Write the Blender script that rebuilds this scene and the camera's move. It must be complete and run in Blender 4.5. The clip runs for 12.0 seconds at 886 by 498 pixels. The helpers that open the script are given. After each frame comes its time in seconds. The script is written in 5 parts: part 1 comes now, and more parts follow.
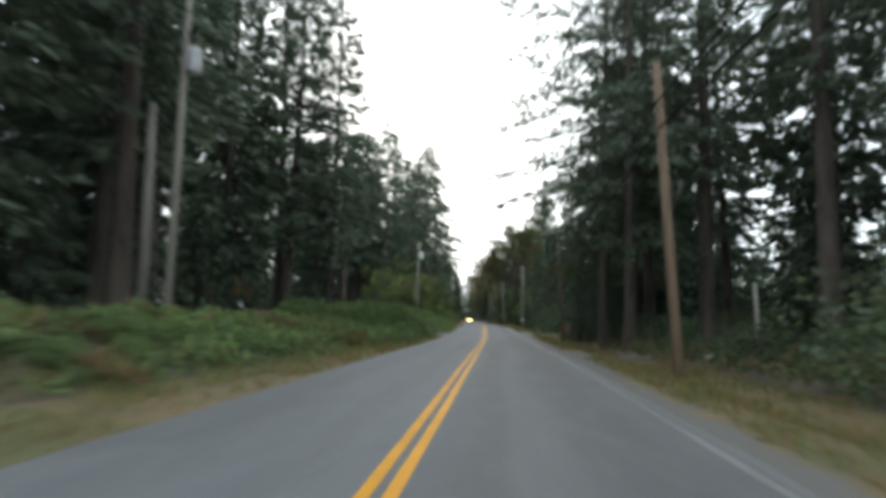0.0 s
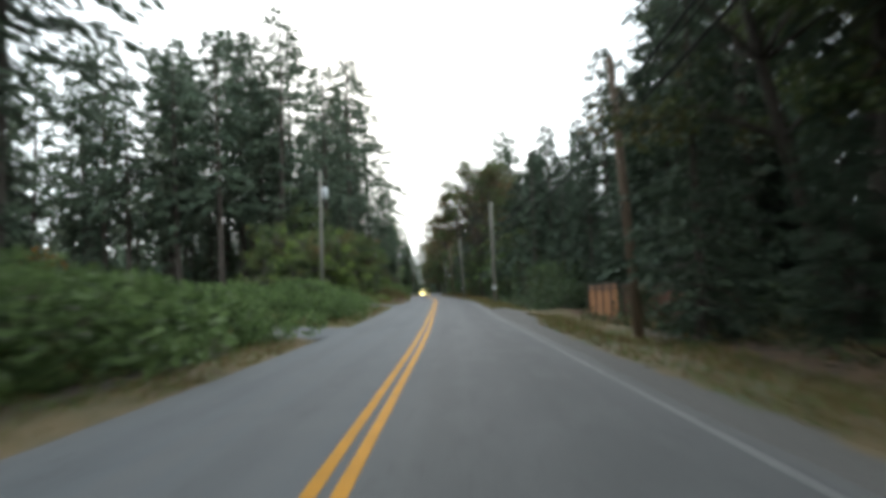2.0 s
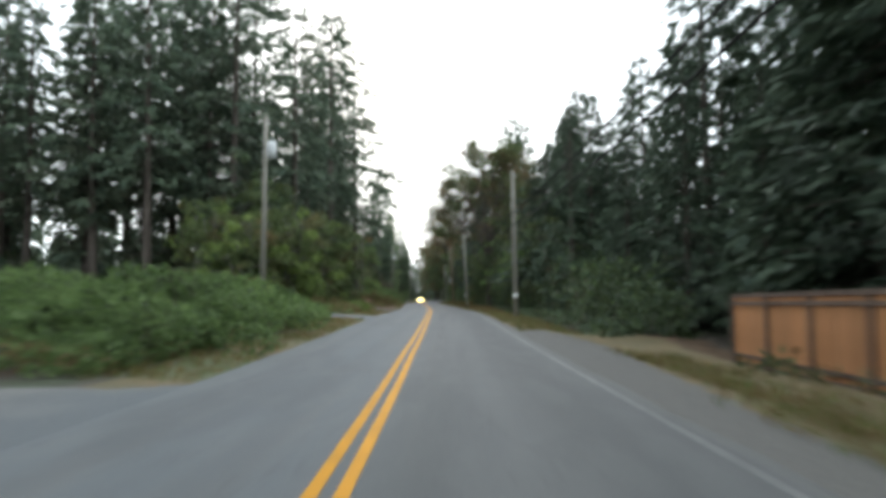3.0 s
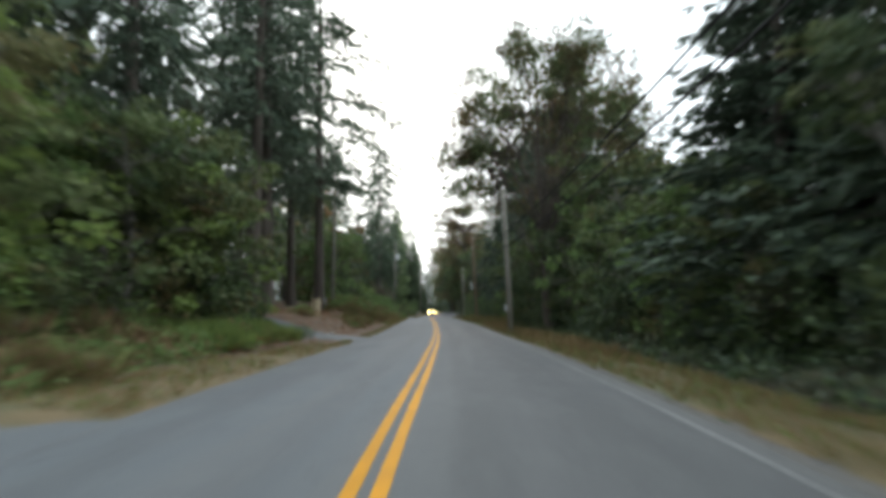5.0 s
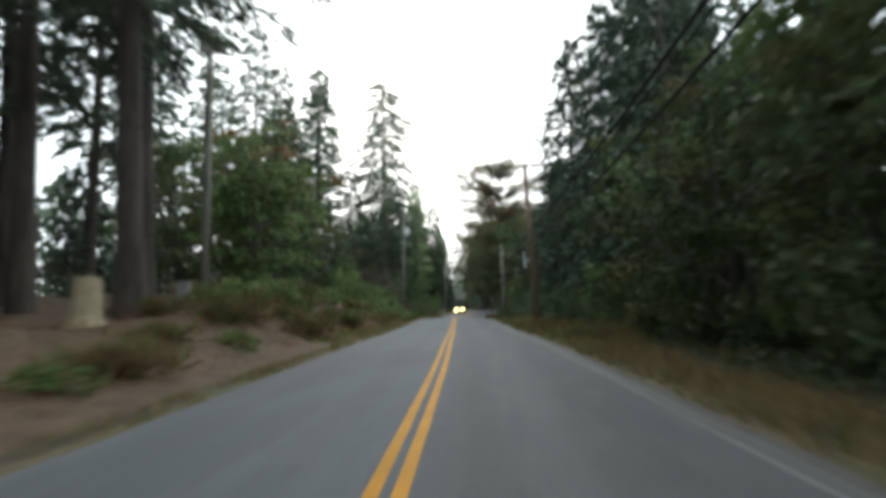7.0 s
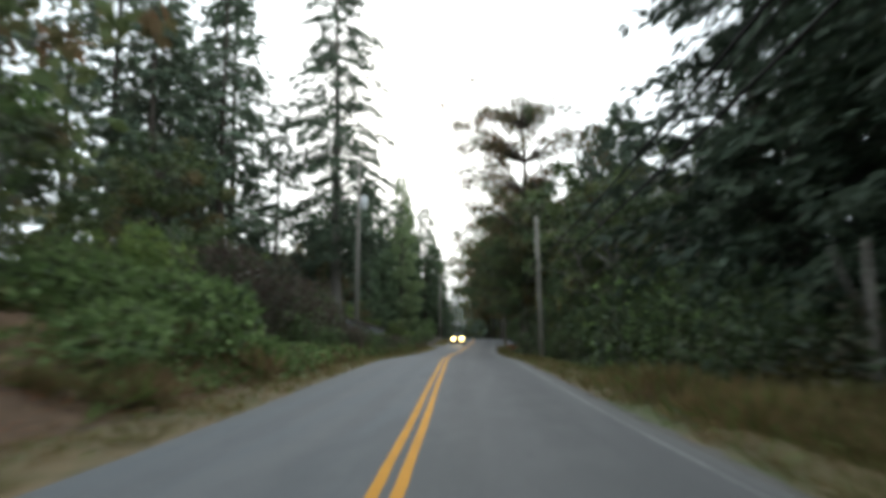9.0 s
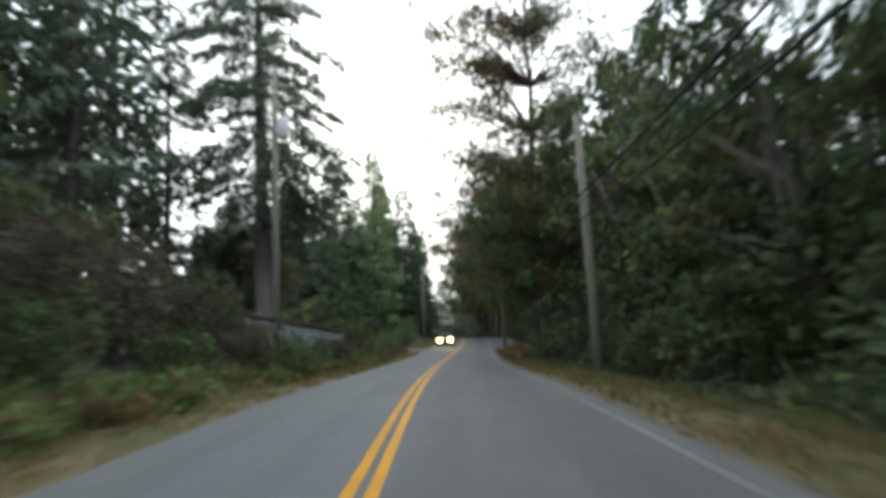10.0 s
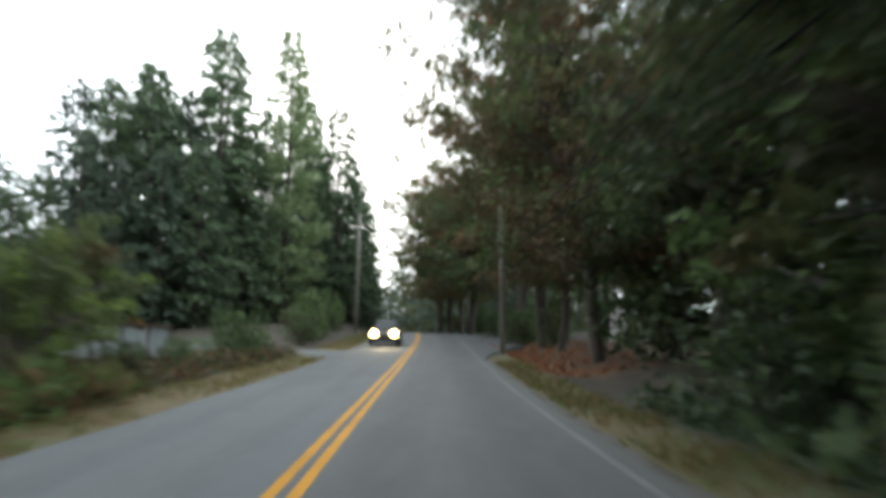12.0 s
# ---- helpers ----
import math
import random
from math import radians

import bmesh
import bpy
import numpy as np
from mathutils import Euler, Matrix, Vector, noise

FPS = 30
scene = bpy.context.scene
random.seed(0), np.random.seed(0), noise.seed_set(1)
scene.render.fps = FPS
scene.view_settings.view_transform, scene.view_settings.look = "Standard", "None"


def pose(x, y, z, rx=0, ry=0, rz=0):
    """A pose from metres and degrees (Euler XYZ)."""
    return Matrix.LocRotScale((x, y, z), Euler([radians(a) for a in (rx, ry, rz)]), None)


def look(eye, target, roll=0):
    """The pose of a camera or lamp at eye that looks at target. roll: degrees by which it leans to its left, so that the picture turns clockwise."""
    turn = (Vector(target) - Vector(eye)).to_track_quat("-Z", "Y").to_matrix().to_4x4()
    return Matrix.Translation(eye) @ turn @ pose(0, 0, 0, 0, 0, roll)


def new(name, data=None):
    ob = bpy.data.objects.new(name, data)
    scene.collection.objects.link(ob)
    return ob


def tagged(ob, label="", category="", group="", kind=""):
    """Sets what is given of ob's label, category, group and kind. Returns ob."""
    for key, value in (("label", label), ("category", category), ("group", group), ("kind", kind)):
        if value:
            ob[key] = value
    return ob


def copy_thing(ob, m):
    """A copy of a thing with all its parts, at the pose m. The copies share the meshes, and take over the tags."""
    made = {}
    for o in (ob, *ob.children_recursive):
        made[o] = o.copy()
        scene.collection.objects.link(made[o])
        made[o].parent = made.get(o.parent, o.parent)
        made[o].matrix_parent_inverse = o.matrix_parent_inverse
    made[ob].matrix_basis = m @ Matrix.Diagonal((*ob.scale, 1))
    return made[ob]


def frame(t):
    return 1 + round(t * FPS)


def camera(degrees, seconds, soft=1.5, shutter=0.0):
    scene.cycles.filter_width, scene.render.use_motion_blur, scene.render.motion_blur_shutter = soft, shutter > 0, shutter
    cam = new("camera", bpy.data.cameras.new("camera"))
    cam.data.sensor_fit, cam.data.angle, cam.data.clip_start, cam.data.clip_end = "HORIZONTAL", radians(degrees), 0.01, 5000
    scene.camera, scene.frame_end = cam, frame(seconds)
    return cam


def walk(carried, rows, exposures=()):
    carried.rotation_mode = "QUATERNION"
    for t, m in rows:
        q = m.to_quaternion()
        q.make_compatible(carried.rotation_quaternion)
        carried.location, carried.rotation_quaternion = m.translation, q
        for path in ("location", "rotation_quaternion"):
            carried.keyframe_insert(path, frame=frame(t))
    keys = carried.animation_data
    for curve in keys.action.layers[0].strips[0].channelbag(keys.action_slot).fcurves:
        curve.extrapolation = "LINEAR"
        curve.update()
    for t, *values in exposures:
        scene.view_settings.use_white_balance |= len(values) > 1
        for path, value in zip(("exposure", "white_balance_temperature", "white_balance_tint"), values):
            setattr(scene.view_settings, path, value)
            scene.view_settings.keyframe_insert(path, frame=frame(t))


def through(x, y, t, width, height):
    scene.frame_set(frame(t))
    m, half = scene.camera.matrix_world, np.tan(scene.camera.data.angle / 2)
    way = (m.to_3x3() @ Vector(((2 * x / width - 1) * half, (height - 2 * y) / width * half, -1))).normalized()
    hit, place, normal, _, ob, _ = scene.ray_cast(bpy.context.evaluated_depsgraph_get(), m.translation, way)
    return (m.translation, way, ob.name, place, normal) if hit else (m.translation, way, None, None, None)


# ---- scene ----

# ---------------------------------------------------------------- camera
CAM_ROWS = [
    (0, 0.869, -3.446, 1.434, 5.17, 4.71, 1.24),
    (0.5, 1.005, 5.007, 1.224, 4.14, 3.78, 0.31),
    (1, 1.013, 13.467, 0.984, 4.18, 2.59, -0.78),
    (1.5, 0.932, 21.929, 0.741, 2.78, 1.52, 0.25),
    (2, 0.802, 30.397, 0.476, 1.14, 2.29, -2.35),
    (2.5, 0.682, 38.841, 0.230, 0.52, 2.97, -1.52),
    (3, 0.537, 47.369, 0.007, 1.18, 2.98, -0.57),
    (3.5, 0.330, 55.863, -0.207, 1.51, 3.16, -0.27),
    (4, 0.079, 64.356, -0.381, 1.86, 3.54, -0.22),
    (4.5, -0.180, 72.850, -0.517, 2.22, 3.89, -0.23),
    (5, -0.457, 81.344, -0.665, 2.60, 4.01, -0.12),
    (5.5, -0.730, 89.841, -0.777, 3.37, 3.87, 0.33),
    (6, -0.915, 98.312, -0.988, 4.40, 3.83, -2.58),
    (6.5, -1.340, 106.686, -1.263, 5.04, 3.52, -1.14),
    (7, -1.756, 115.140, -1.498, 5.40, 3.75, -0.73),
    (7.5, -2.246, 123.594, -1.707, 5.76, 4.46, -0.77),
    (8, -2.791, 132.048, -1.872, 5.97, 5.26, -0.94),
    (8.5, -3.374, 140.502, -2.050, 5.90, 5.75, -0.95),
    (9, -3.913, 149.025, -2.277, 5.39, 6.17, -0.60),
    (9.5, -4.434, 157.474, -2.523, 4.42, 6.44, -2.06),
    (10, -4.994, 165.954, -2.674, 4.07, 6.13, -2.78),
    (10.5, -5.498, 174.367, -2.828, 3.57, 5.56, -3.57),
    (11, -6.045, 182.730, -3.109, 2.48, 6.17, -1.89),
    (11.5, -6.440, 191.259, -3.456, 1.09, 6.23, -2.84),
    (12, -6.842, 199.763, -3.819, 0.19, 5.57, 0.66),
]


def eye_pose(x, y, z, yaw, pitch, roll):
    a, b = radians(yaw), radians(pitch)
    ahead = Vector((-math.sin(a) * math.cos(b), math.cos(a) * math.cos(b), math.sin(b)))
    eye = Vector((x, y, z))
    return look(eye, eye + ahead, roll)


cam = camera(69.6, 12.0, soft=4.8, shutter=0.6)
walk(cam, [(r[0], eye_pose(*r[1:])) for r in CAM_ROWS], exposures=[(0.0, 0.5), (1.0, 0.44), (1.5, 0.52), (3.0, 0.8), (5.0, 0.7), (6.0, 0.64), (9.0, 0.54), (10.4, 0.68), (11.0, 0.6), (11.5, 0.54), (12.0, 1.05)])

# ---------------------------------------------------------------- sky: pale, evenly overcast evening
world = bpy.data.worlds.new("overcast_sky")
scene.world = world
world.use_nodes = True
wn = world.node_tree
sky = wn.nodes.new("ShaderNodeTexSky")
sky.sky_type = "NISHITA"
sky.sun_disc = False
sky.sun_elevation = radians(22)
sky.sun_rotation = radians(-8)
sky.dust_density = 4.0
haze = wn.nodes.new("ShaderNodeMix")
haze.data_type = "RGBA"
haze.inputs["Factor"].default_value = 0.9
wn.links.new(sky.outputs["Color"], haze.inputs["A"])
haze.inputs["B"].default_value = (10.7, 12.2, 13.1, 1)
back = wn.nodes["Background"]
back.inputs["Strength"].default_value = 0.11
wn.links.new(haze.outputs["Result"], back.inputs["Color"])

sun_data = bpy.data.lights.new("sun", "SUN")
sun_data.energy, sun_data.angle, sun_data.color = 0.5, radians(25), (1.0, 0.98, 0.94)
sun = new("sun", sun_data)
sun.matrix_world = look((0, 0, 60), (6, -70, 40))

# ---------------------------------------------------------------- materials


def material(name, rough=0.8, metal=0.0):
    m = bpy.data.materials.new(name)
    m.use_nodes = True
    nt = m.node_tree
    sh = nt.nodes["Principled BSDF"]
    sh.inputs["Roughness"].default_value = rough
    sh.inputs["Metallic"].default_value = metal
    return m, nt, sh


def mixed(nt, fac, a, b, mode="MIX"):
    """A colour mix; a and b are colours or sockets."""
    n = nt.nodes.new("ShaderNodeMix")
    n.data_type, n.blend_type = "RGBA", mode
    if isinstance(fac, (int, float)):
        n.inputs["Factor"].default_value = fac
    else:
        nt.links.new(fac, n.inputs["Factor"])
    for key, v in (("A", a), ("B", b)):
        if isinstance(v, tuple):
            n.inputs[key].default_value = (*v, 1)
        else:
            nt.links.new(v, n.inputs[key])
    return n.outputs["Result"]


def noise_of(nt, scale, detail=4.0, stretch=(1, 1, 1), source="Position"):
    if source == "Position":
        g = nt.nodes.new("ShaderNodeNewGeometry")
        co = g.outputs["Position"]
    else:
        g = nt.nodes.new("ShaderNodeTexCoord")
        co = g.outputs["Object"]
    mp = nt.nodes.new("ShaderNodeMapping")
    mp.inputs["Scale"].default_value = stretch
    nt.links.new(co, mp.inputs["Vector"])
    n = nt.nodes.new("ShaderNodeTexNoise")
    n.inputs["Scale"].default_value = scale
    n.inputs["Detail"].default_value = detail
    nt.links.new(mp.outputs["Vector"], n.inputs["Vector"])
    return n.outputs["Fac"]


def ramp(nt, fac, lo, hi):
    n = nt.nodes.new("ShaderNodeMapRange")
    n.interpolation_type = "SMOOTHSTEP"
    n.inputs["From Min"].default_value = lo
    n.inputs["From Max"].default_value = hi
    nt.links.new(fac, n.inputs["Value"])
    return n.outputs["Result"]


def attribute(nt, name):
    n = nt.nodes.new("ShaderNodeAttribute")
    n.attribute_name = name
    return n.outputs["Fac"]


def sums(nt, op, a, b):
    n = nt.nodes.new("ShaderNodeMath")
    n.operation = op
    for i, v in enumerate((a, b)):
        if isinstance(v, (int, float)):
            n.inputs[i].default_value = v
        else:
            nt.links.new(v, n.inputs[i])
    return n.outputs["Value"]


def bumped(nt, sh, height, strength=0.5, distance=0.02):
    b = nt.nodes.new("ShaderNodeBump")
    b.inputs["Strength"].default_value = strength
    b.inputs["Distance"].default_value = distance
    nt.links.new(height, b.inputs["Height"])
    nt.links.new(b.outputs["Normal"], sh.inputs["Normal"])


def plain(name, a, b, scale=3.0, rough=0.8, metal=0.0, bump=0.3, fine=40.0, stretch=(1, 1, 1), source="Object"):
    """Two colours mixed by a coarse and a fine noise, with fine relief."""
    m, nt, sh = material(name, rough, metal)
    n1, n2 = noise_of(nt, scale, 5, stretch, source), noise_of(nt, fine, 3, stretch, source)
    both = sums(nt, "ADD", sums(nt, "MULTIPLY", n1, 0.65), sums(nt, "MULTIPLY", n2, 0.35))
    own = nt.nodes.new("ShaderNodeObjectInfo")
    tint = mixed(nt, own.outputs["Random"], (0.82, 0.82, 0.82), (1.14, 1.12, 1.1))
    nt.links.new(mixed(nt, 1.0, mixed(nt, ramp(nt, both, 0.36, 0.64), a, b), tint, "MULTIPLY"), sh.inputs["Base Color"])
    bumped(nt, sh, n2, bump)
    return m


def leafy(name, a, b, c, through=0.25, rough=0.6):
    """Leaves: three tints by island and by thing, some light let through."""
    m, nt, sh = material(name, rough)
    g = nt.nodes.new("ShaderNodeNewGeometry")
    o = nt.nodes.new("ShaderNodeObjectInfo")
    col = mixed(nt, ramp(nt, g.outputs["Random Per Island"], 0.0, 1.0), a, b)
    far = noise_of(nt, 0.35, 2)
    col = mixed(nt, ramp(nt, far, 0.5, 0.72), col, c)
    tint = mixed(nt, o.outputs["Random"], (0.95, 0.95, 0.95), (1.32, 1.3, 1.26))
    col = mixed(nt, 1.0, col, tint, "MULTIPLY")
    nt.links.new(col, sh.inputs["Base Color"])
    sh.inputs["Specular IOR Level"].default_value = 0.12
    tr = nt.nodes.new("ShaderNodeBsdfTranslucent")
    nt.links.new(col, tr.inputs["Color"])
    mx = nt.nodes.new("ShaderNodeMixShader")
    mx.inputs["Fac"].default_value = through
    nt.links.new(sh.outputs["BSDF"], mx.inputs[1])
    nt.links.new(tr.outputs["BSDF"], mx.inputs[2])
    nt.links.new(mx.outputs["Shader"], nt.nodes["Material Output"].inputs["Surface"])
    return m


# asphalt: bluish worn left lane, darker right lane with wheel tracks, patches and fine aggregate
ASPHALT, nt, sh = material("asphalt", 0.85)
across = attribute(nt, "off")
streak = noise_of(nt, 1.3, 4, (1.0, 0.02, 1.0))
patch = noise_of(nt, 0.3, 3, (1.0, 0.22, 1.0))
blot = noise_of(nt, 2.2, 5, (1.0, 0.3, 1.0))
crack = noise_of(nt, 0.9, 6, (1.0, 0.5, 1.0))
grit = noise_of(nt, 60.0, 3)
base = mixed(nt, ramp(nt, across, -0.4, 0.7), (0.0877, 0.0978, 0.105), (0.0712, 0.0728, 0.0744))
base = mixed(nt, sums(nt, "MULTIPLY", ramp(nt, streak, 0.42, 0.62), 0.6), base, (0.0978, 0.0996, 0.0996))
wander = sums(nt, "ADD", across, sums(nt, "MULTIPLY", sums(nt, "SUBTRACT", patch, 0.5), 0.5))
for middle, wide, deep in ((0.748, 0.308, 0.352), (2.3, 0.95, 0.75), (-0.95, 0.35, 0.25), (-2.3, 0.4, 0.25)):
    gone = ramp(nt, sums(nt, "ABSOLUTE", sums(nt, "SUBTRACT", wander, middle), 0.0), 0.1, wide)
    base = mixed(nt, sums(nt, "MULTIPLY", sums(nt, "SUBTRACT", 1.0, gone), deep), base, (0.0528, 0.0546, 0.0563))
base = mixed(nt, sums(nt, "MULTIPLY", ramp(nt, patch, 0.54, 0.6), 0.45), base, (0.0563, 0.0598, 0.0634))
base = mixed(nt, sums(nt, "MULTIPLY", ramp(nt, blot, 0.45, 0.68), 0.22), base, (0.123, 0.125, 0.123))
base = mixed(nt, ramp(nt, across, 3.22, 3.4), base, (0.11, 0.11, 0.107))
line = sums(nt, "ABSOLUTE", sums(nt, "SUBTRACT", crack, 0.5), 0.0)
base = mixed(nt, sums(nt, "MULTIPLY", sums(nt, "SUBTRACT", 1.0, ramp(nt, line, 0.0, 0.008)), 0.4), base, (0.037, 0.0378, 0.0387))
base = mixed(nt, sums(nt, "MULTIPLY", ramp(nt, grit, 0.4, 0.7), 0.3), base, (0.158, 0.158, 0.154))
nt.links.new(base, sh.inputs["Base Color"])
bumped(nt, sh, grit, 0.35, 0.006)

PAINT_Y = plain("yellow_road_paint", (0.552, 0.248, 0.00552), (0.432, 0.198, 0.0092), 2.0, 0.7, 0, 0.2, 50)
PAINT_Y.node_tree.nodes["Principled BSDF"].inputs["Specular IOR Level"].default_value = 0.15
PAINT_W, nt, sh = material("worn_white_road_paint", 0.75)
n1 = noise_of(nt, 9.0, 5)
n2 = noise_of(nt, 0.4, 2)
worn = ramp(nt, sums(nt, "ADD", sums(nt, "MULTIPLY", n1, 0.6), sums(nt, "MULTIPLY", n2, 0.4)), 0.42, 0.6)
nt.links.new(mixed(nt, worn, (0.165, 0.165, 0.162), (0.1, 0.1, 0.1)), sh.inputs["Base Color"])

# ground: needle litter and soil, dry mown grass by the road, patches of green
GROUND, nt, sh = material("roadside_ground", 0.95)
off = attribute(nt, "off")
mown = attribute(nt, "grass")
soil = attribute(nt, "soil")
gravel = attribute(nt, "gravel")
n_big, n_mid, n_fine = noise_of(nt, 0.22, 4), noise_of(nt, 1.6, 5), noise_of(nt, 22.0, 4)
litter = mixed(nt, ramp(nt, n_mid, 0.35, 0.65), (0.0473, 0.0378, 0.0275), (0.0817, 0.0602, 0.0413))
litter = mixed(nt, ramp(nt, n_big, 0.52, 0.66), litter, (0.0473, 0.0619, 0.0301))
red = mixed(nt, ramp(nt, n_mid, 0.35, 0.65), (0.0847, 0.0483, 0.0254), (0.132, 0.079, 0.0426))
dry = mixed(nt, ramp(nt, n_mid, 0.35, 0.68), (0.163, 0.116, 0.0554), (0.111, 0.092, 0.0425))
dry = mixed(nt, ramp(nt, n_big, 0.5, 0.7), dry, (0.086, 0.0989, 0.0387))
stone = mixed(nt, ramp(nt, n_fine, 0.35, 0.65), (0.0877, 0.0834, 0.0757), (0.146, 0.138, 0.127))
edge = sums(nt, "MULTIPLY", sums(nt, "SUBTRACT", n_mid, 0.5), 0.9)
col = mixed(nt, ramp(nt, sums(nt, "ADD", soil, edge), 0.35, 0.65), litter, red)
col = mixed(nt, ramp(nt, sums(nt, "ADD", mown, edge), 0.35, 0.65), col, dry)
col = mixed(nt, ramp(nt, sums(nt, "ADD", gravel, edge), 0.35, 0.65), col, stone)
col = mixed(nt, sums(nt, "MULTIPLY", ramp(nt, n_fine, 0.3, 0.7), 0.35), col, mixed(nt, 1.0, col, (0.5, 0.5, 0.5), "MULTIPLY"))
nt.links.new(col, sh.inputs["Base Color"])
bumped(nt, sh, n_fine, 0.7, 0.04)

FIR = leafy("fir_needles", (0.064, 0.092, 0.066), (0.11, 0.142, 0.094), (0.09, 0.108, 0.08), 0.15)
# Darker copy of the fir needles: shade of dense stands put into colour
SHADED_FIR = leafy("shaded_fir_needles", (0.04, 0.06, 0.042), (0.074, 0.1, 0.066), (0.058, 0.074, 0.055), 0.1)
# Grey-green needles, paled in colour to stand for haze over distant trees
FIR_HAZY = leafy("hazy_fir_needles", (0.07, 0.1, 0.074), (0.125, 0.158, 0.104), (0.11, 0.122, 0.084), 0.18)
CEDAR = leafy("cedar_sprays", (0.069, 0.103, 0.0598), (0.113, 0.152, 0.0828), (0.0828, 0.12, 0.069), 0.2)
LIME_CEDAR = leafy("pale_cypress_sprays", (0.15, 0.2, 0.1), (0.2, 0.255, 0.13), (0.165, 0.215, 0.11), 0.35)
MAPLE = leafy("maple_leaves", (0.08, 0.112, 0.045), (0.128, 0.152, 0.066), (0.155, 0.112, 0.056), 0.3)
RUST = leafy("rusty_maple_leaves", (0.151, 0.094, 0.055), (0.105, 0.106, 0.049), (0.198, 0.106, 0.055), 0.3)
BRAMBLE = leafy("bramble_leaves", (0.1, 0.16, 0.0558), (0.163, 0.233, 0.0874), (0.13, 0.186, 0.0744), 0.25)
DARK_LEAF = leafy("dark_shrub_leaves", (0.052, 0.08, 0.041), (0.089, 0.12, 0.055), (0.089, 0.08, 0.055), 0.2)
PLUM = leafy("purple_brown_leaves", (0.078, 0.056, 0.05), (0.115, 0.085, 0.068), (0.07, 0.076, 0.05), 0.2)
LIME = leafy("yellow_green_leaves", (0.15, 0.215, 0.065), (0.21, 0.265, 0.08), (0.14, 0.19, 0.06), 0.35)
ORANGE = leafy("orange_autumn_leaves", (0.3, 0.12, 0.04), (0.36, 0.18, 0.05), (0.2, 0.13, 0.045), 0.3)
DRY = leafy("dry_grass_blades", (0.166, 0.12, 0.0562), (0.212, 0.156, 0.0768), (0.113, 0.104, 0.0454), 0.3)
GREEN_GRASS = leafy("green_grass_blades", (0.081, 0.126, 0.0378), (0.144, 0.184, 0.0572), (0.18, 0.174, 0.0757), 0.3)
WEED = leafy("dry_brown_weeds", (0.141, 0.088, 0.0528), (0.211, 0.15, 0.0792), (0.0968, 0.106, 0.044), 0.25)
FALLEN = leafy("fallen_red_leaves", (0.28, 0.09, 0.045), (0.34, 0.15, 0.07), (0.2, 0.08, 0.04), 0.1)

BARK = plain("fir_bark", (0.05, 0.04, 0.033), (0.11, 0.09, 0.075), 2.5, 0.95, 0, 0.9, 14, (1, 1, 0.15))
BARK_GREY = plain("grey_bark", (0.12, 0.11, 0.095), (0.2, 0.185, 0.165), 2.5, 0.95, 0, 0.7, 14, (1, 1, 0.2))
PALE_BARK = plain("pale_bark", (0.3, 0.28, 0.25), (0.42, 0.4, 0.36), 2.0, 0.9, 0, 0.5, 14, (1, 1, 0.3))
POLE = plain("weathered_pole_wood", (0.175, 0.161, 0.138), (0.285, 0.267, 0.23), 1.5, 0.9, 0, 0.5, 18, (1, 1, 0.06))
POLE_BROWN = plain("brown_pole_wood", (0.129, 0.0874, 0.0598), (0.221, 0.156, 0.11), 1.5, 0.9, 0, 0.5, 18, (1, 1, 0.06))
CEDAR_WOOD = plain("orange_cedar_boards", (0.32, 0.14, 0.052), (0.46, 0.205, 0.085), 2.0, 0.8, 0, 0.4, 20, (1, 1, 0.12))
DARK_WOOD = plain("dark_fence_wood", (0.07, 0.045, 0.035), (0.12, 0.08, 0.06), 2.0, 0.85, 0, 0.4, 20, (1, 1, 0.15))
GREY_WOOD = plain("grey_weathered_boards", (0.296, 0.328, 0.34), (0.488, 0.52, 0.532), 2.2, 0.9, 0, 0.5, 16, (1, 1, 0.1))
CUT_WOOD = plain("cut_wood", (0.42, 0.34, 0.21), (0.52, 0.44, 0.29), 3.0, 0.85, 0, 0.4, 20)
METAL = plain("galvanised_metal", (0.42, 0.43, 0.44), (0.52, 0.53, 0.54), 4.0, 0.45, 0.7, 0.1, 60)
ENAMEL = plain("grey_transformer_enamel", (0.5, 0.52, 0.53), (0.6, 0.61, 0.62), 4.0, 0.4, 0.0, 0.05, 60)
CABLE = plain("black_cable", (0.025, 0.025, 0.025), (0.04, 0.04, 0.04), 5.0, 0.95)
CABLE.node_tree.nodes["Principled BSDF"].inputs["Specular IOR Level"].default_value = 0.1
WHITE = plain("white_painted_panel", (0.72, 0.72, 0.7), (0.8, 0.8, 0.78), 1.5, 0.45, 0, 0.05, 30)
SILVER = plain("silver_car_paint", (0.5, 0.52, 0.55), (0.56, 0.58, 0.6), 3.0, 0.3, 0.6, 0.0, 60)
CAR_DARK = plain("dark_car_paint", (0.025, 0.027, 0.03), (0.035, 0.037, 0.04), 3.0, 0.7, 0.0, 0.0, 60)
RUBBER = plain("tyre_rubber", (0.02, 0.02, 0.02), (0.035, 0.035, 0.035), 6.0, 0.8)
ROCK = plain("grey_rock", (0.2, 0.19, 0.18), (0.33, 0.32, 0.3), 3.0, 0.9, 0, 0.7, 18)
GRAVEL, nt, sh = material("pale_gravel", 0.95)  # dark and paved at the mouth, pale gravel further in
n1, n2 = noise_of(nt, 0.8, 5), noise_of(nt, 30.0, 3)
loose = mixed(nt, ramp(nt, sums(nt, "ADD", sums(nt, "MULTIPLY", n1, 0.65), sums(nt, "MULTIPLY", n2, 0.35)), 0.36, 0.64), (0.113, 0.111, 0.105), (0.167, 0.162, 0.155))
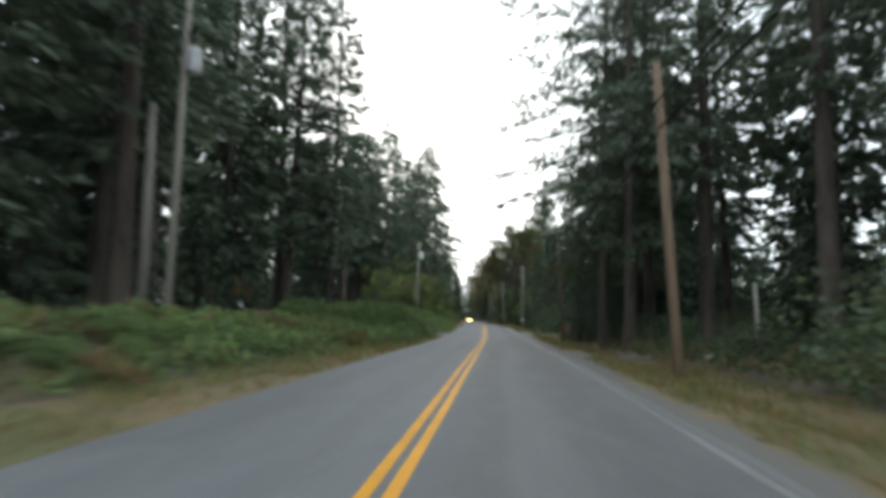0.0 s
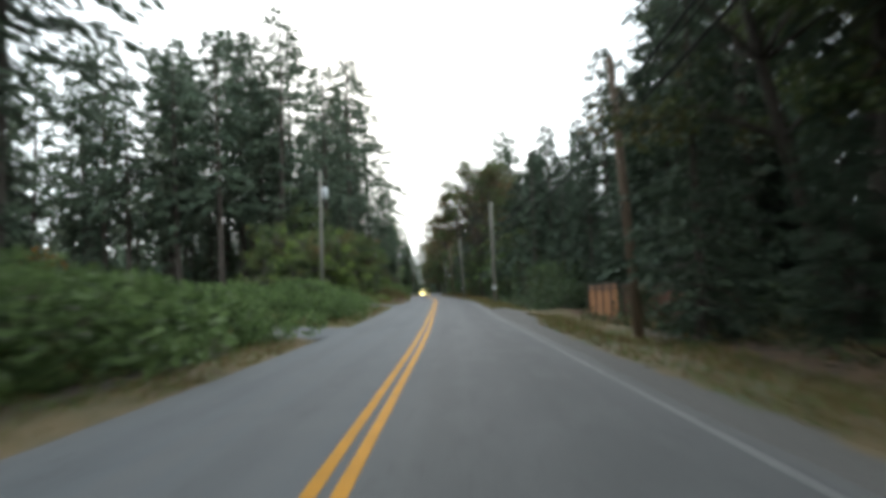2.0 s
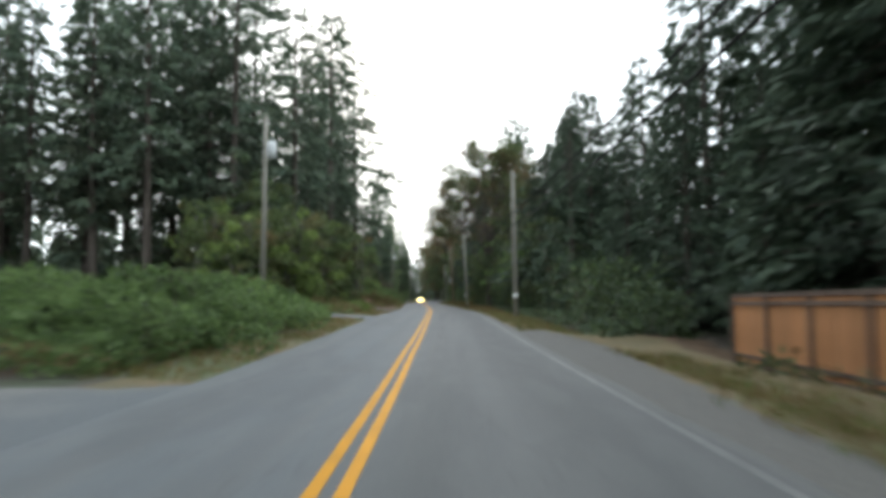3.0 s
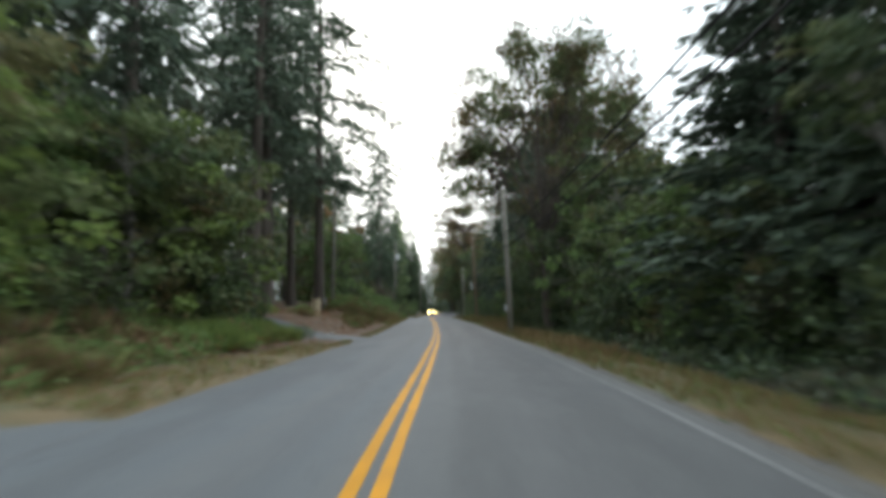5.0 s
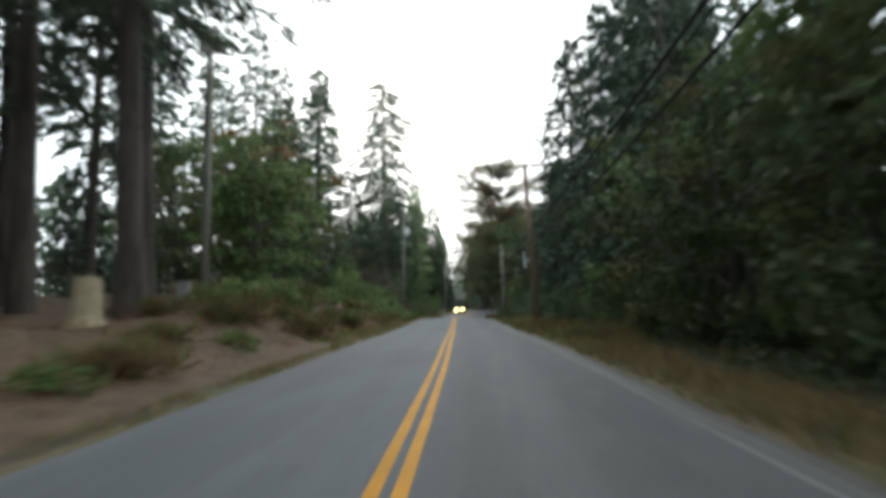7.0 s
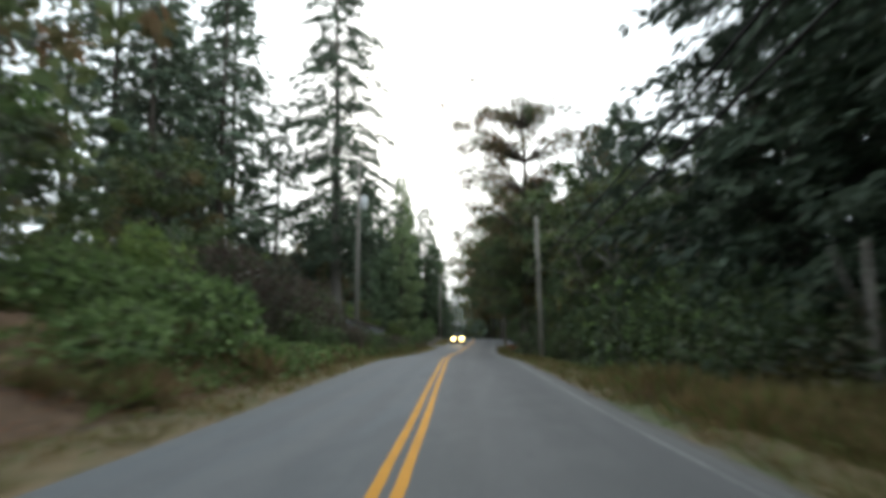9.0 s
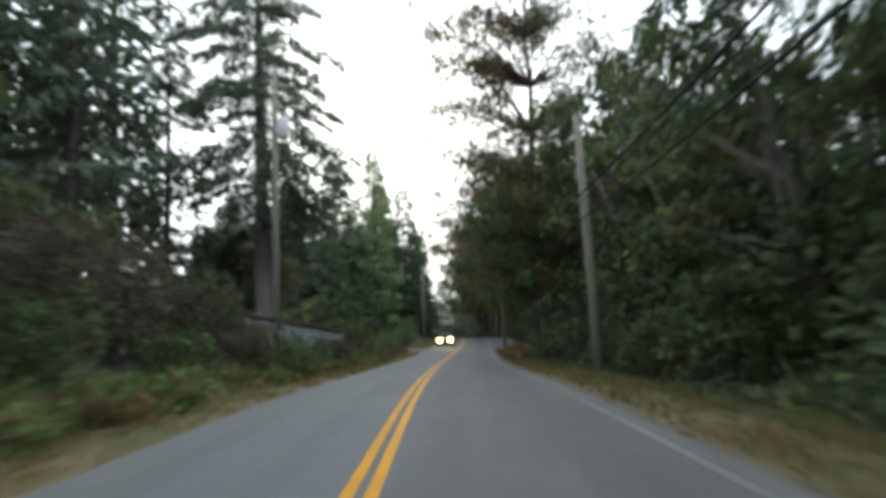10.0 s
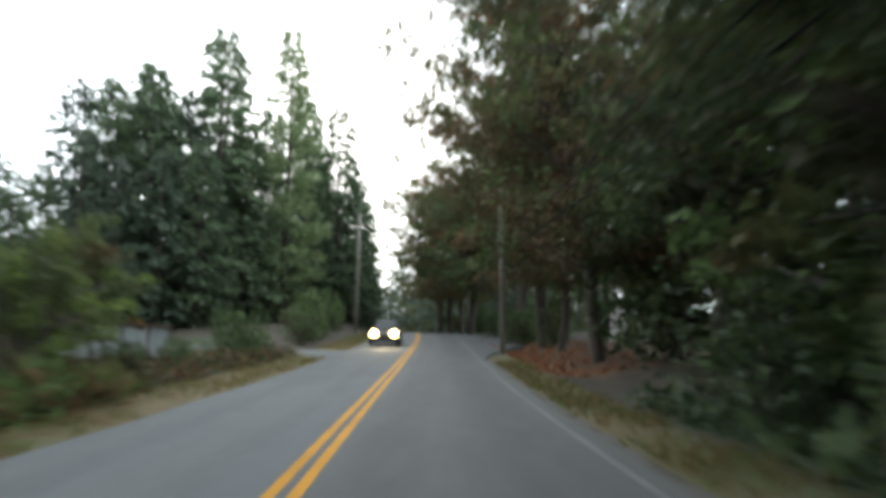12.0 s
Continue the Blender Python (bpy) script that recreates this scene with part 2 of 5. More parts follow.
mouth = ramp(nt, sums(nt, "ADD", sums(nt, "MULTIPLY", attribute(nt, "off"), -1.0), sums(nt, "MULTIPLY", n1, 2.0)), 4.6, 6.8)
nt.links.new(mixed(nt, mouth, mixed(nt, ramp(nt, n2, 0.4, 0.7), (0.0945, 0.104, 0.11), (0.117, 0.122, 0.126)), loose), sh.inputs["Base Color"])
bumped(nt, sh, n2, 0.8)
GLASS, nt, sh = material("car_glass", 0.35)
sh.inputs["Base Color"].default_value = (0.02, 0.022, 0.025, 1)
sh.inputs["Specular IOR Level"].default_value = 0.25
LAMP, nt, sh = material("lit_headlamp", 0.3)
sh.inputs["Emission Color"].default_value = (1.0, 0.74, 0.24, 1)
sh.inputs["Emission Strength"].default_value = 16.0
AMBER, nt, sh = material("amber_lamp", 0.3)
sh.inputs["Base Color"].default_value = (0.8, 0.3, 0.08, 1)
sh.inputs["Emission Color"].default_value = (1.0, 0.4, 0.15, 1)
sh.inputs["Emission Strength"].default_value = 3.0
# Darkened cedar boards: the trees' shade on this fence run is in the colour
SHADED_CEDAR = plain("shaded_cedar_boards", (0.12, 0.05, 0.035), (0.18, 0.08, 0.055), 2.0, 0.85, 0, 0.4, 20, (1, 1, 0.15))
AMBER_OFF = plain("red_lamp_glass", (0.3, 0.02, 0.02), (0.36, 0.03, 0.025), 4.0, 0.25)

# ---------------------------------------------------------------- line of the road, every 10 m from y = -60
KX = [-0.2, -0.15, -0.1, -0.07, -0.04, -0.01, 0.0, -0.01, -0.05, -0.1, -0.18, -0.32, -0.54, -0.78, -1.03, -1.31, -1.65, -2.08, -2.62, -3.23,
      -3.9, -4.6, -5.34, -6.08, -6.79, -7.44, -7.95, -8.27, -8.44, -8.54, -8.65, -8.9, -9.3, -9.9, -10.7, -11.7, -12.7, -13.8, -14.9, -16.0, -17.1, -18.2]
KZ = [1.5, 1.26, 1.01, 0.76, 0.52, 0.29, 0.05, -0.21, -0.49, -0.81, -1.1, -1.37, -1.6, -1.78, -1.92, -2.08, -2.34, -2.65, -2.93, -3.13,
      -3.34, -3.63, -3.89, -4.07, -4.29, -4.72, -5.13, -5.48, -5.72, -5.84, -5.9, -5.95, -6.02, -6.2, -6.5, -6.9, -7.35, -7.8, -8.25, -8.7, -9.1, -9.5]


def knots(table, y, s0, s1):
    """Smooth curve through the knots; runs on with slopes s0 and s1, which level out."""
    end = -60 + 10 * (len(table) - 1)
    if y < -50:
        return table[1] - s0 * 200 * (1 - math.exp((y + 50) / 200))
    if y > end - 10:
        return table[-2] + s1 * 150 * (1 - math.exp(-(y - end + 10) / 150))
    u = (y + 60) / 10
    i = min(max(int(u), 1), len(table) - 3)
    f = u - i
    a, b, c, d = table[i - 1:i + 3]
    return b + 0.5 * f * (c - a + f * (2 * a - 5 * b + 4 * c - d + f * (3 * (b - c) + d - a)))


def road_x(y):
    return knots(KX, y, 0.0, -0.11) if y <= 340 else KX[-2] - 0.11 * (y - 340) - 0.0022 * (y - 340) ** 2


def road_z(y):
    return knots(KZ, y, -0.024, -0.045)


def smooth(a, b, x):
    t = min(max((x - a) / (b - a), 0.0), 1.0)
    return t * t * (3 - 2 * t)


def along(y, table):
    """Straight-line table look-up: rows of (y, value)."""
    if y <= table[0][0]:
        return table[0][1]
    for (a, va), (b, vb) in zip(table, table[1:]):
        if y <= b:
            return va + (vb - va) * (y - a) / (b - a)
    return table[-1][1]


LEFT_BANK = [(-60, 1.0), (10, 0.8), (30, 0.75), (38, 0.9), (42, 0.9), (47, 0.3), (50, 0.05), (57, 0.05), (66, 0.9), (78, 0.8), (82.5, 0.15), (89, 0.15), (94, 0.7), (101, 0.3), (107.2, 0.35), (108.8, 0.12), (111.6, 0.12), (113.2, 1.1), (122, 1.0), (130, 0.8), (138, 1.35), (150, 2.1), (168, 1.7), (182, 0.7),
             (212, 0.6), (224, 0.1), (236, 0.1), (246, 0.8), (300, 1.0)]
RIGHT_BANK = [(-60, 0.2), (18, 0.1), (42, -0.1), (48, -0.35), (52, -1.0), (66, -1.0), (70, -0.35), (80, 0.1), (90, 0.2), (150, 0.3), (186, 0.5), (215, 0.4), (240, 0.3)]


def land_h(y, off):
    """Height of the ground over the road's crown."""
    a = abs(off)
    if a < 3.1:
        return -0.16
    n = noise.noise(Vector((off * 0.35, y * 0.35, 1.3))) * 0.12 * smooth(4.5, 7, a) + noise.noise(Vector((off * 0.06, y * 0.06, 5.3))) * 0.5 * smooth(8, 20, a)
    if off < 0:
        n += 1.25 * smooth(13, 19, a) * smooth(36, 43, y) * smooth(70, 60, y)
        return -0.1 - 0.06 * smooth(3.6, 3.1, a) + along(y, LEFT_BANK) * smooth(4.6, 8.6, a) + 0.1 * smooth(3.3, 4.6, a) + n
    dip = -0.22 * smooth(4.6, 6.0, a) * smooth(8.5, 6.5, a)
    return -0.1 - 0.06 * smooth(3.6, 3.1, a) + along(y, RIGHT_BANK) * smooth(6.5, 11, a) + 0.04 * smooth(4, 5, a) + dip + n


def at(y, off, h=0.0):
    """A place by station, offset from the centre line and height over the ground there."""
    return Vector((road_x(y) + off, y, road_z(y) + land_h(y, off) + h))


def mesh_of(name, verts, faces, mats, smooth_shade=False):
    me = bpy.data.meshes.new(name)
    me.from_pydata([tuple(v) for v in verts], [], faces)
    for m in (mats if isinstance(mats, (list, tuple)) else [mats]):
        me.materials.append(m)
    if smooth_shade:
        me.polygons.foreach_set("use_smooth", [True] * len(me.polygons))
    me.update()
    return me


def part(name, bm, mat, parent, label=""):
    me = bm
    if isinstance(bm, bmesh.types.BMesh):
        me = bpy.data.meshes.new(name)
        bm.to_mesh(me)
        bm.free()
        me.materials.append(mat)
    ob = new(name, me)
    ob.parent = parent
    return tagged(ob, label)


def floats(me, name, values):
    me.attributes.new(name, "FLOAT", "POINT").data.foreach_set("value", values)


def sheet(name, mat, ys, offs, height, extra=None):
    """A grid sheet by station and offset, with its offset kept as an attribute."""
    verts, faces, w = [], [], len(offs)
    for y in ys:
        for o in offs:
            verts.append((road_x(y) + o, y, road_z(y) + height(y, o)))
    for i in range(len(ys) - 1):
        for j in range(w - 1):
            k = i * w + j
            faces.append((k, k + 1, k + w + 1, k + w))
    me = mesh_of(name, verts, faces, mat, True)
    floats(me, "off", [o for y in ys for o in offs])
    for key, fn in (extra or {}).items():
        floats(me, key, [fn(y, o) for y in ys for o in offs])
    return new(name, me)


def grass_zone(y, o):
    if o > 0:
        far = along(y, [(-60, 7.4), (16, 7.2), (22, 6.4), (50, 6.4), (58, 8.0), (69, 8.0), (76, 5.8), (140, 6.2), (172, 5.2), (198, 4.7), (225, 5.0), (240, 5.6)])
        g = smooth(3.4, 3.8, o) * smooth(far + 0.8, far - 0.4, o)
        return g * (1 - 0.9 * smooth(21, 23, y) * smooth(29, 27, y) * smooth(4.2, 5, o))
    a = -o
    far = along(y, [(-60, 6.0), (10, 5.0), (25, 4.4), (50, 4.4), (60, 4.6), (82, 5.2), (92, 5.6), (99, 4.9), (103, 4.5), (105.5, 3.7), (112, 3.5), (130, 3.6), (140, 4.6), (210, 4.8)])
    return smooth(3.1, 3.4, a) * smooth(far + 0.5, far - 0.4, a)


def soil_zone(y, o):
    if o < 0:
        return smooth(along(y, [(103, 4.4), (105.5, 3.6), (132, 3.6), (140, 4.3)]), along(y, [(103, 5.3), (105.5, 4.2), (132, 4.2), (140, 5.2)]), -o) * smooth(95, 100, y) * smooth(182, 170, y) * smooth(30, 20, -o) + 0.7 * smooth(5, 6, -o) * smooth(26, 16, -o) * smooth(14, 6, y)
    return smooth(5.5, 7, o) * (0.9 * smooth(54, 58, y) * smooth(76, 72, y) * smooth(11, 9, o) + 0.6 * smooth(8, 20, y) * smooth(60, 45, y) * smooth(26, 15, o) + smooth(218, 224, y) * smooth(250, 240, y) * smooth(28, 18, o) * 0.8)


def gravel_zone(y, o):
    if o < 0:
        return 0.0
    wide = along(y, [(-60, 4.0), (14, 4.0), (24, 4.6), (31, 4.1), (48, 4.1), (56, 4.6), (61, 5.0), (64, 5.8), (69, 5.5), (76, 3.85), (150, 3.7), (200, 3.7)])
    track = smooth(22, 23.5, y - 0.35 * o) * smooth(26.5, 25, y - 0.35 * o) * smooth(20, 10, o) * 0.6 * smooth(3.4, 4, o)
    return max(smooth(3.0, 3.3, o) * smooth(wide + 0.35, wide - 0.35, o), track)


near = [round(-12 + 0.5 * i, 2) for i in range(18)]
OFFS = [-1500, -500, -200, -100, -60, -42, -32, -26, -21, -17, -14, *near, -3.0, -1.0, 1.0, 3.0, *[-o for o in reversed(near)], 14, 17, 21, 26, 32, 42, 60, 100, 200, 500, 1500]
YS = [-1500, -700, -350, -200, -120, -80, -60, *[-50 + 1.5 * i for i in range(234)], 310, 320, 335, 350, 370, 400, 440, 500, 600, 800, 1200, 2500]
ground = sheet("ground", GROUND, YS, OFFS, land_h, {"grass": grass_zone, "soil": soil_zone, "gravel": gravel_zone})
tagged(ground, "roadside soil with needle litter, dry mown grass and gravel shoulder", "ground", kind="structure")

ROAD_L, ROAD_R = -3.24, 3.46


def road_edge(y, o):
    return o + 0.07 * noise.noise(Vector((o, y * 0.8, 2.0))) if abs(o) > 3.1 else o


def road_h(y, o):
    return -0.014 * abs(o) - (0.0 if abs(o) < 3.6 else 0.14)


verts, faces = [], []
ROAD_Y = [-50 + 1.0 * i for i in range(390)] + [345 + 5 * i for i in range(16)]
cols = [-3.72, ROAD_L, -2.6, -1.8, -0.9, 0.0, 0.9, 1.8, 2.6, 3.2, ROAD_R, 3.64]
for y in ROAD_Y:
    for o in cols:
        verts.append((road_x(y) + road_edge(y, o), y, road_z(y) + road_h(y, o)))
w = len(cols)
for i in range(len(ROAD_Y) - 1):
    for j in range(w - 1):
        k = i * w + j
        faces.append((k, k + 1, k + w + 1, k + w))
me = mesh_of("road", verts, faces, ASPHALT, True)
floats(me, "off", [o for y in ROAD_Y for o in cols])
road = tagged(new("road", me), "two-lane grey asphalt road with worn wheel tracks and patches", "road", kind="structure")


def stripe(name, mat, centre, width, label, fray=0.0, y0=-45, y1=330):
    ys = [y0 + 0.5 * i for i in range(int((y1 - y0) * 2))]
    v, f = [], []
    for y in ys:
        for s in (-0.5, 0.5):
            o = centre + s * width + fray * noise.noise(Vector((s, y * 2.3, centre))) + 0.025 * noise.noise(Vector((centre, y * 0.12, 7)))
            v.append((road_x(y) + o, y, road_z(y) - 0.014 * abs(o) + 0.006))
    for i in range(len(ys) - 1):
        f.append((2 * i, 2 * i + 1, 2 * i + 3, 2 * i + 2))
    return tagged(new(name, mesh_of(name, v, f, mat)), label, "road marking", kind="structure")


stripe("road_marking", PAINT_Y, -0.105, 0.115, "solid yellow centre line painted on the asphalt", 0.008)
stripe("road_marking", PAINT_Y, 0.105, 0.115, "solid yellow centre line painted on the asphalt", 0.008)
stripe("road_marking", PAINT_W, 3.19, 0.1, "worn white edge line painted on the asphalt", 0.012)


def apron(name, mat, y0, y1, o0, o1, flare, lean, label, lift=0.03):
    """A driveway that leaves the road at its edge, flaring towards it."""
    sgn = 1 if o1 > o0 else -1
    n, v, f = 22, [], []
    for i in range(n + 1):
        t = i / n
        o = o0 + (o1 - o0) * t
        wide = flare * (1 - smooth(0, 0.3, t))
        for j in range(9):
            s = j / 8
            y = y0 - wide + (y1 - y0 + 2 * wide) * s + lean * t ** 1.4 + 0.15 * noise.noise(Vector((o, s * 9, y0)))
            h = land_h(y, o) + lift - (0.1 if j in (0, 8) else 0)
            if i == 0:
                h = -0.014 * abs(o) - 0.015
            elif abs(o) < 4.2:
                h = max(h, -0.014 * abs(o) + 0.008 - 0.03 * smooth(3.7, 4.2, abs(o)))
            v.append((road_x(y) + o, y, road_z(y) + h))
    for i in range(n):
        for j in range(8):
            k = i * 9 + j
            f.append((k, k + 1, k + 10, k + 9) if sgn < 0 else (k, k + 9, k + 10, k + 1))
    me = mesh_of(name, v, f, mat, True)
    floats(me, "off", [-2.0 if mat is ASPHALT else o0 + (o1 - o0) * (k // 9) / n for k in range(len(v))])
    return tagged(new(name, me), label, "driveway", kind="structure")


apron("driveway", GRAVEL, 51.9, 57.0, -3.15, -22, 0.7, 0.5, "pale concrete and gravel driveway meeting the road")
apron("driveway", GRAVEL, 84.4, 87.7, -3.15, -20, 0.9, 1.5, "pale gravel driveway beside a pole and brambles")
apron("driveway", ASPHALT, 108.9, 111.7, -3.0, -26, 1.0, 10.0, "grey asphalt driveway with a soil edge", 0.06)
apron("driveway", GRAVEL, 228.5, 232.0, -3.15, -16, 1.2, 1.0, "pale gravel driveway beside shrubs")



def lay_by():
    """A paved bay that widens the road on its outer side, with a thin worn edge."""
    v, f, w_ = [], [], 6
    ys = [225 + 1.0 * i for i in range(52)]
    for y in ys:
        outer = 3.45 + 4.2 * smooth(226, 247, y) * smooth(276, 262, y) + 0.1 * noise.noise(Vector((y * 0.9, 3, 1)))
        for j in range(w_):
            o = 3.3 + (outer - 3.3) * min(j, w_ - 2) / (w_ - 2)
            v.append((road_x(y) + o, y, road_z(y) - 0.014 * o + (0.008 if j < w_ - 1 else -0.4)))
    for i in range(len(ys) - 1):
        for j in range(w_ - 1):
            k = i * w_ + j
            f.append((k, k + 1, k + w_ + 1, k + w_))
    me = mesh_of("lay_by", v, f, ASPHALT, True)
    floats(me, "off", [1.6] * len(v))
    return tagged(new("lay_by", me), "grey asphalt bay beside the road before dark trees", "pavement", kind="structure")


lay_by()

# ---------------------------------------------------------------- plants


def kites(base, way, length, width, roll=None):
    """Leaf or spray blades as slightly folded kites: arrays of bases, unit ways, lengths and widths."""
    n = len(base)
    ref = np.random.normal(size=(n, 3))
    side = np.cross(way, ref)
    side /= np.linalg.norm(side, axis=1, keepdims=True) + 1e-9
    up = np.cross(side, way)
    L, W = length[:, None], width[:, None]
    mid = base + way * L * 0.45 + up * W * 0.18
    v = np.stack([base, mid + side * W * 0.5, base + way * L, mid - side * W * 0.5], 1).reshape(-1, 3)
    k = np.arange(n)[:, None] * 4
    return v, np.concatenate([k, k + 1, k + 2, k + 3], 1)


def blades_mesh(name, chunks, mats):
    """One mesh from several (verts, faces, material index)."""
    V, F, M, n = [], [], [], 0
    for v, f, m in chunks:
        V.append(v)
        F.append(f + n)
        M += [m] * len(f)
        n += len(v)
    V, F = np.concatenate(V), np.concatenate(F)
    me = bpy.data.meshes.new(name)
    me.vertices.add(len(V))
    me.vertices.foreach_set("co", V.astype(np.float32).ravel())
    me.loops.add(F.size)
    me.loops.foreach_set("vertex_index", F.astype(np.int32).ravel())
    me.polygons.add(len(F))
    me.polygons.foreach_set("loop_start", np.arange(0, F.size, 4, dtype=np.int32))
    for m in mats:
        me.materials.append(m)
    me.polygons.foreach_set("material_index", M)
    me.update(calc_edges=True)
    me.validate()
    return me


def limb(verts, faces, pts, radii, sides=6):
    """A tapered round limb along points, added to the lists."""
    start = len(verts)
    for i, (p, r) in enumerate(zip(pts, radii)):
        p = Vector(p)
        d = (Vector(pts[min(i + 1, len(pts) - 1)]) - Vector(pts[max(i - 1, 0)])).normalized()
        a = d.orthogonal().normalized()
        b = d.cross(a)
        for s in range(sides):
            t = 2 * math.pi * s / sides
            verts.append(p + (a * math.cos(t) + b * math.sin(t)) * r)
    for i in range(len(pts) - 1):
        for s in range(sides):
            k, q = start + i * sides, (s + 1) % sides
            faces.append((k + s, k + q, k + sides + q, k + sides + s))


def conifer(name, mat, bark, seed, high, bare, reach, whorl, per, cards, long_, droop, shape, label, stout=1.0):
    """A tall conifer: bare tapered trunk with dead stubs, drooping whorls of branches with flat sprays."""
    rng = np.random.RandomState(seed)
    np.random.seed(seed)
    root = tagged(new(name), label, "tree")
    v, f = [], []
    rad = high * 0.0115 * stout
    bend = rng.normal(0, 0.25, 2)
    spine = [(bend[0] * math.sin(t * 2.6), bend[1] * math.sin(t * 2.2), high * t) for t in np.linspace(0, 1, 12)]
    spine[0] = (0, 0, -0.6)
    limb(v, f, spine, [rad * (1.35 if i == 0 else 1.05) * (1 - i / 11.6) + 0.02 for i in range(12)], 9)

    def centre(z):
        t = z / high
        return np.array([bend[0] * math.sin(t * 2.6), bend[1] * math.sin(t * 2.2), z])
    for z in np.arange(high * 0.08, high * (bare + 0.15), 0.9):
        for _ in range(2):
            a, L = rng.uniform(0, 6.28), rng.uniform(0.5, 2.4)
            c = centre(z + rng.uniform(-0.4, 0.4))
            limb(v, f, [c, c + np.array([math.cos(a) * L, math.sin(a) * L, rng.uniform(-0.5, 0.15) * L])], [0.035, 0.01], 3)
    B, Wy, Ln, Wd = [], [], [], []
    z = high * bare
    while z < high * 0.985:
        u = (z - high * bare) / (high * (1 - bare))
        prof = (min(1.0, 0.45 + u * 3.0)) * (1 - u) ** shape
        for _ in range(per):
            a = rng.uniform(0, 6.283)
            L = reach * prof * rng.uniform(0.45, 1.15) + 0.25
            if rng.rand() < 0.12:
                continue
            n = max(4, int(cards * (0.25 + L / reach)))
            r = np.sqrt(rng.uniform(0.03, 1.0, n)) * L
            q = r / L
            out = np.array([math.cos(a), math.sin(a), 0.0])
            lat = np.array([-math.sin(a), math.cos(a), 0.0])
            c = centre(z + rng.uniform(-0.5, 0.5) * whorl)
            pos = c + out * r[:, None] + lat * (rng.normal(0, 0.16, n) * L * (1.05 - q * 0.7))[:, None]
            pos[:, 2] += -droop * r * q + rng.normal(0, 0.12, n) + 0.25 * L * (u - 0.2) * q
            sgn = rng.choice([-1, 1], n)
            w_ = out * rng.uniform(0.35, 1.0, n)[:, None] + lat * (sgn * rng.uniform(0.1, 0.9, n))[:, None]
            w_[:, 2] -= rng.uniform(0.05, 0.75, n)
            B.append(pos)
            Wy.append(w_ / np.linalg.norm(w_, axis=1, keepdims=True))
            Ln.append(rng.uniform(0.6, 1.25, n) * long_ * (1.15 - 0.4 * u))
            Wd.append(rng.uniform(0.2, 0.36, n) * long_)
            if L > 1.0 and rng.rand() < 0.5:
                limb(v, f, [c, c + out * L * 0.75 + np.array([0, 0, -droop * L * 0.5])], [0.05 * (1.1 - u), 0.012], 3)
        z += whorl * rng.uniform(0.7, 1.3)
    kv, kf = kites(np.concatenate(B), np.concatenate(Wy), np.concatenate(Ln), np.concatenate(Wd))
    part("trunk", mesh_of("trunk", v, f, bark, True), None, root)
    part("crown", blades_mesh("crown", [(kv, kf, 0)], [mat]), None, root)
    return root


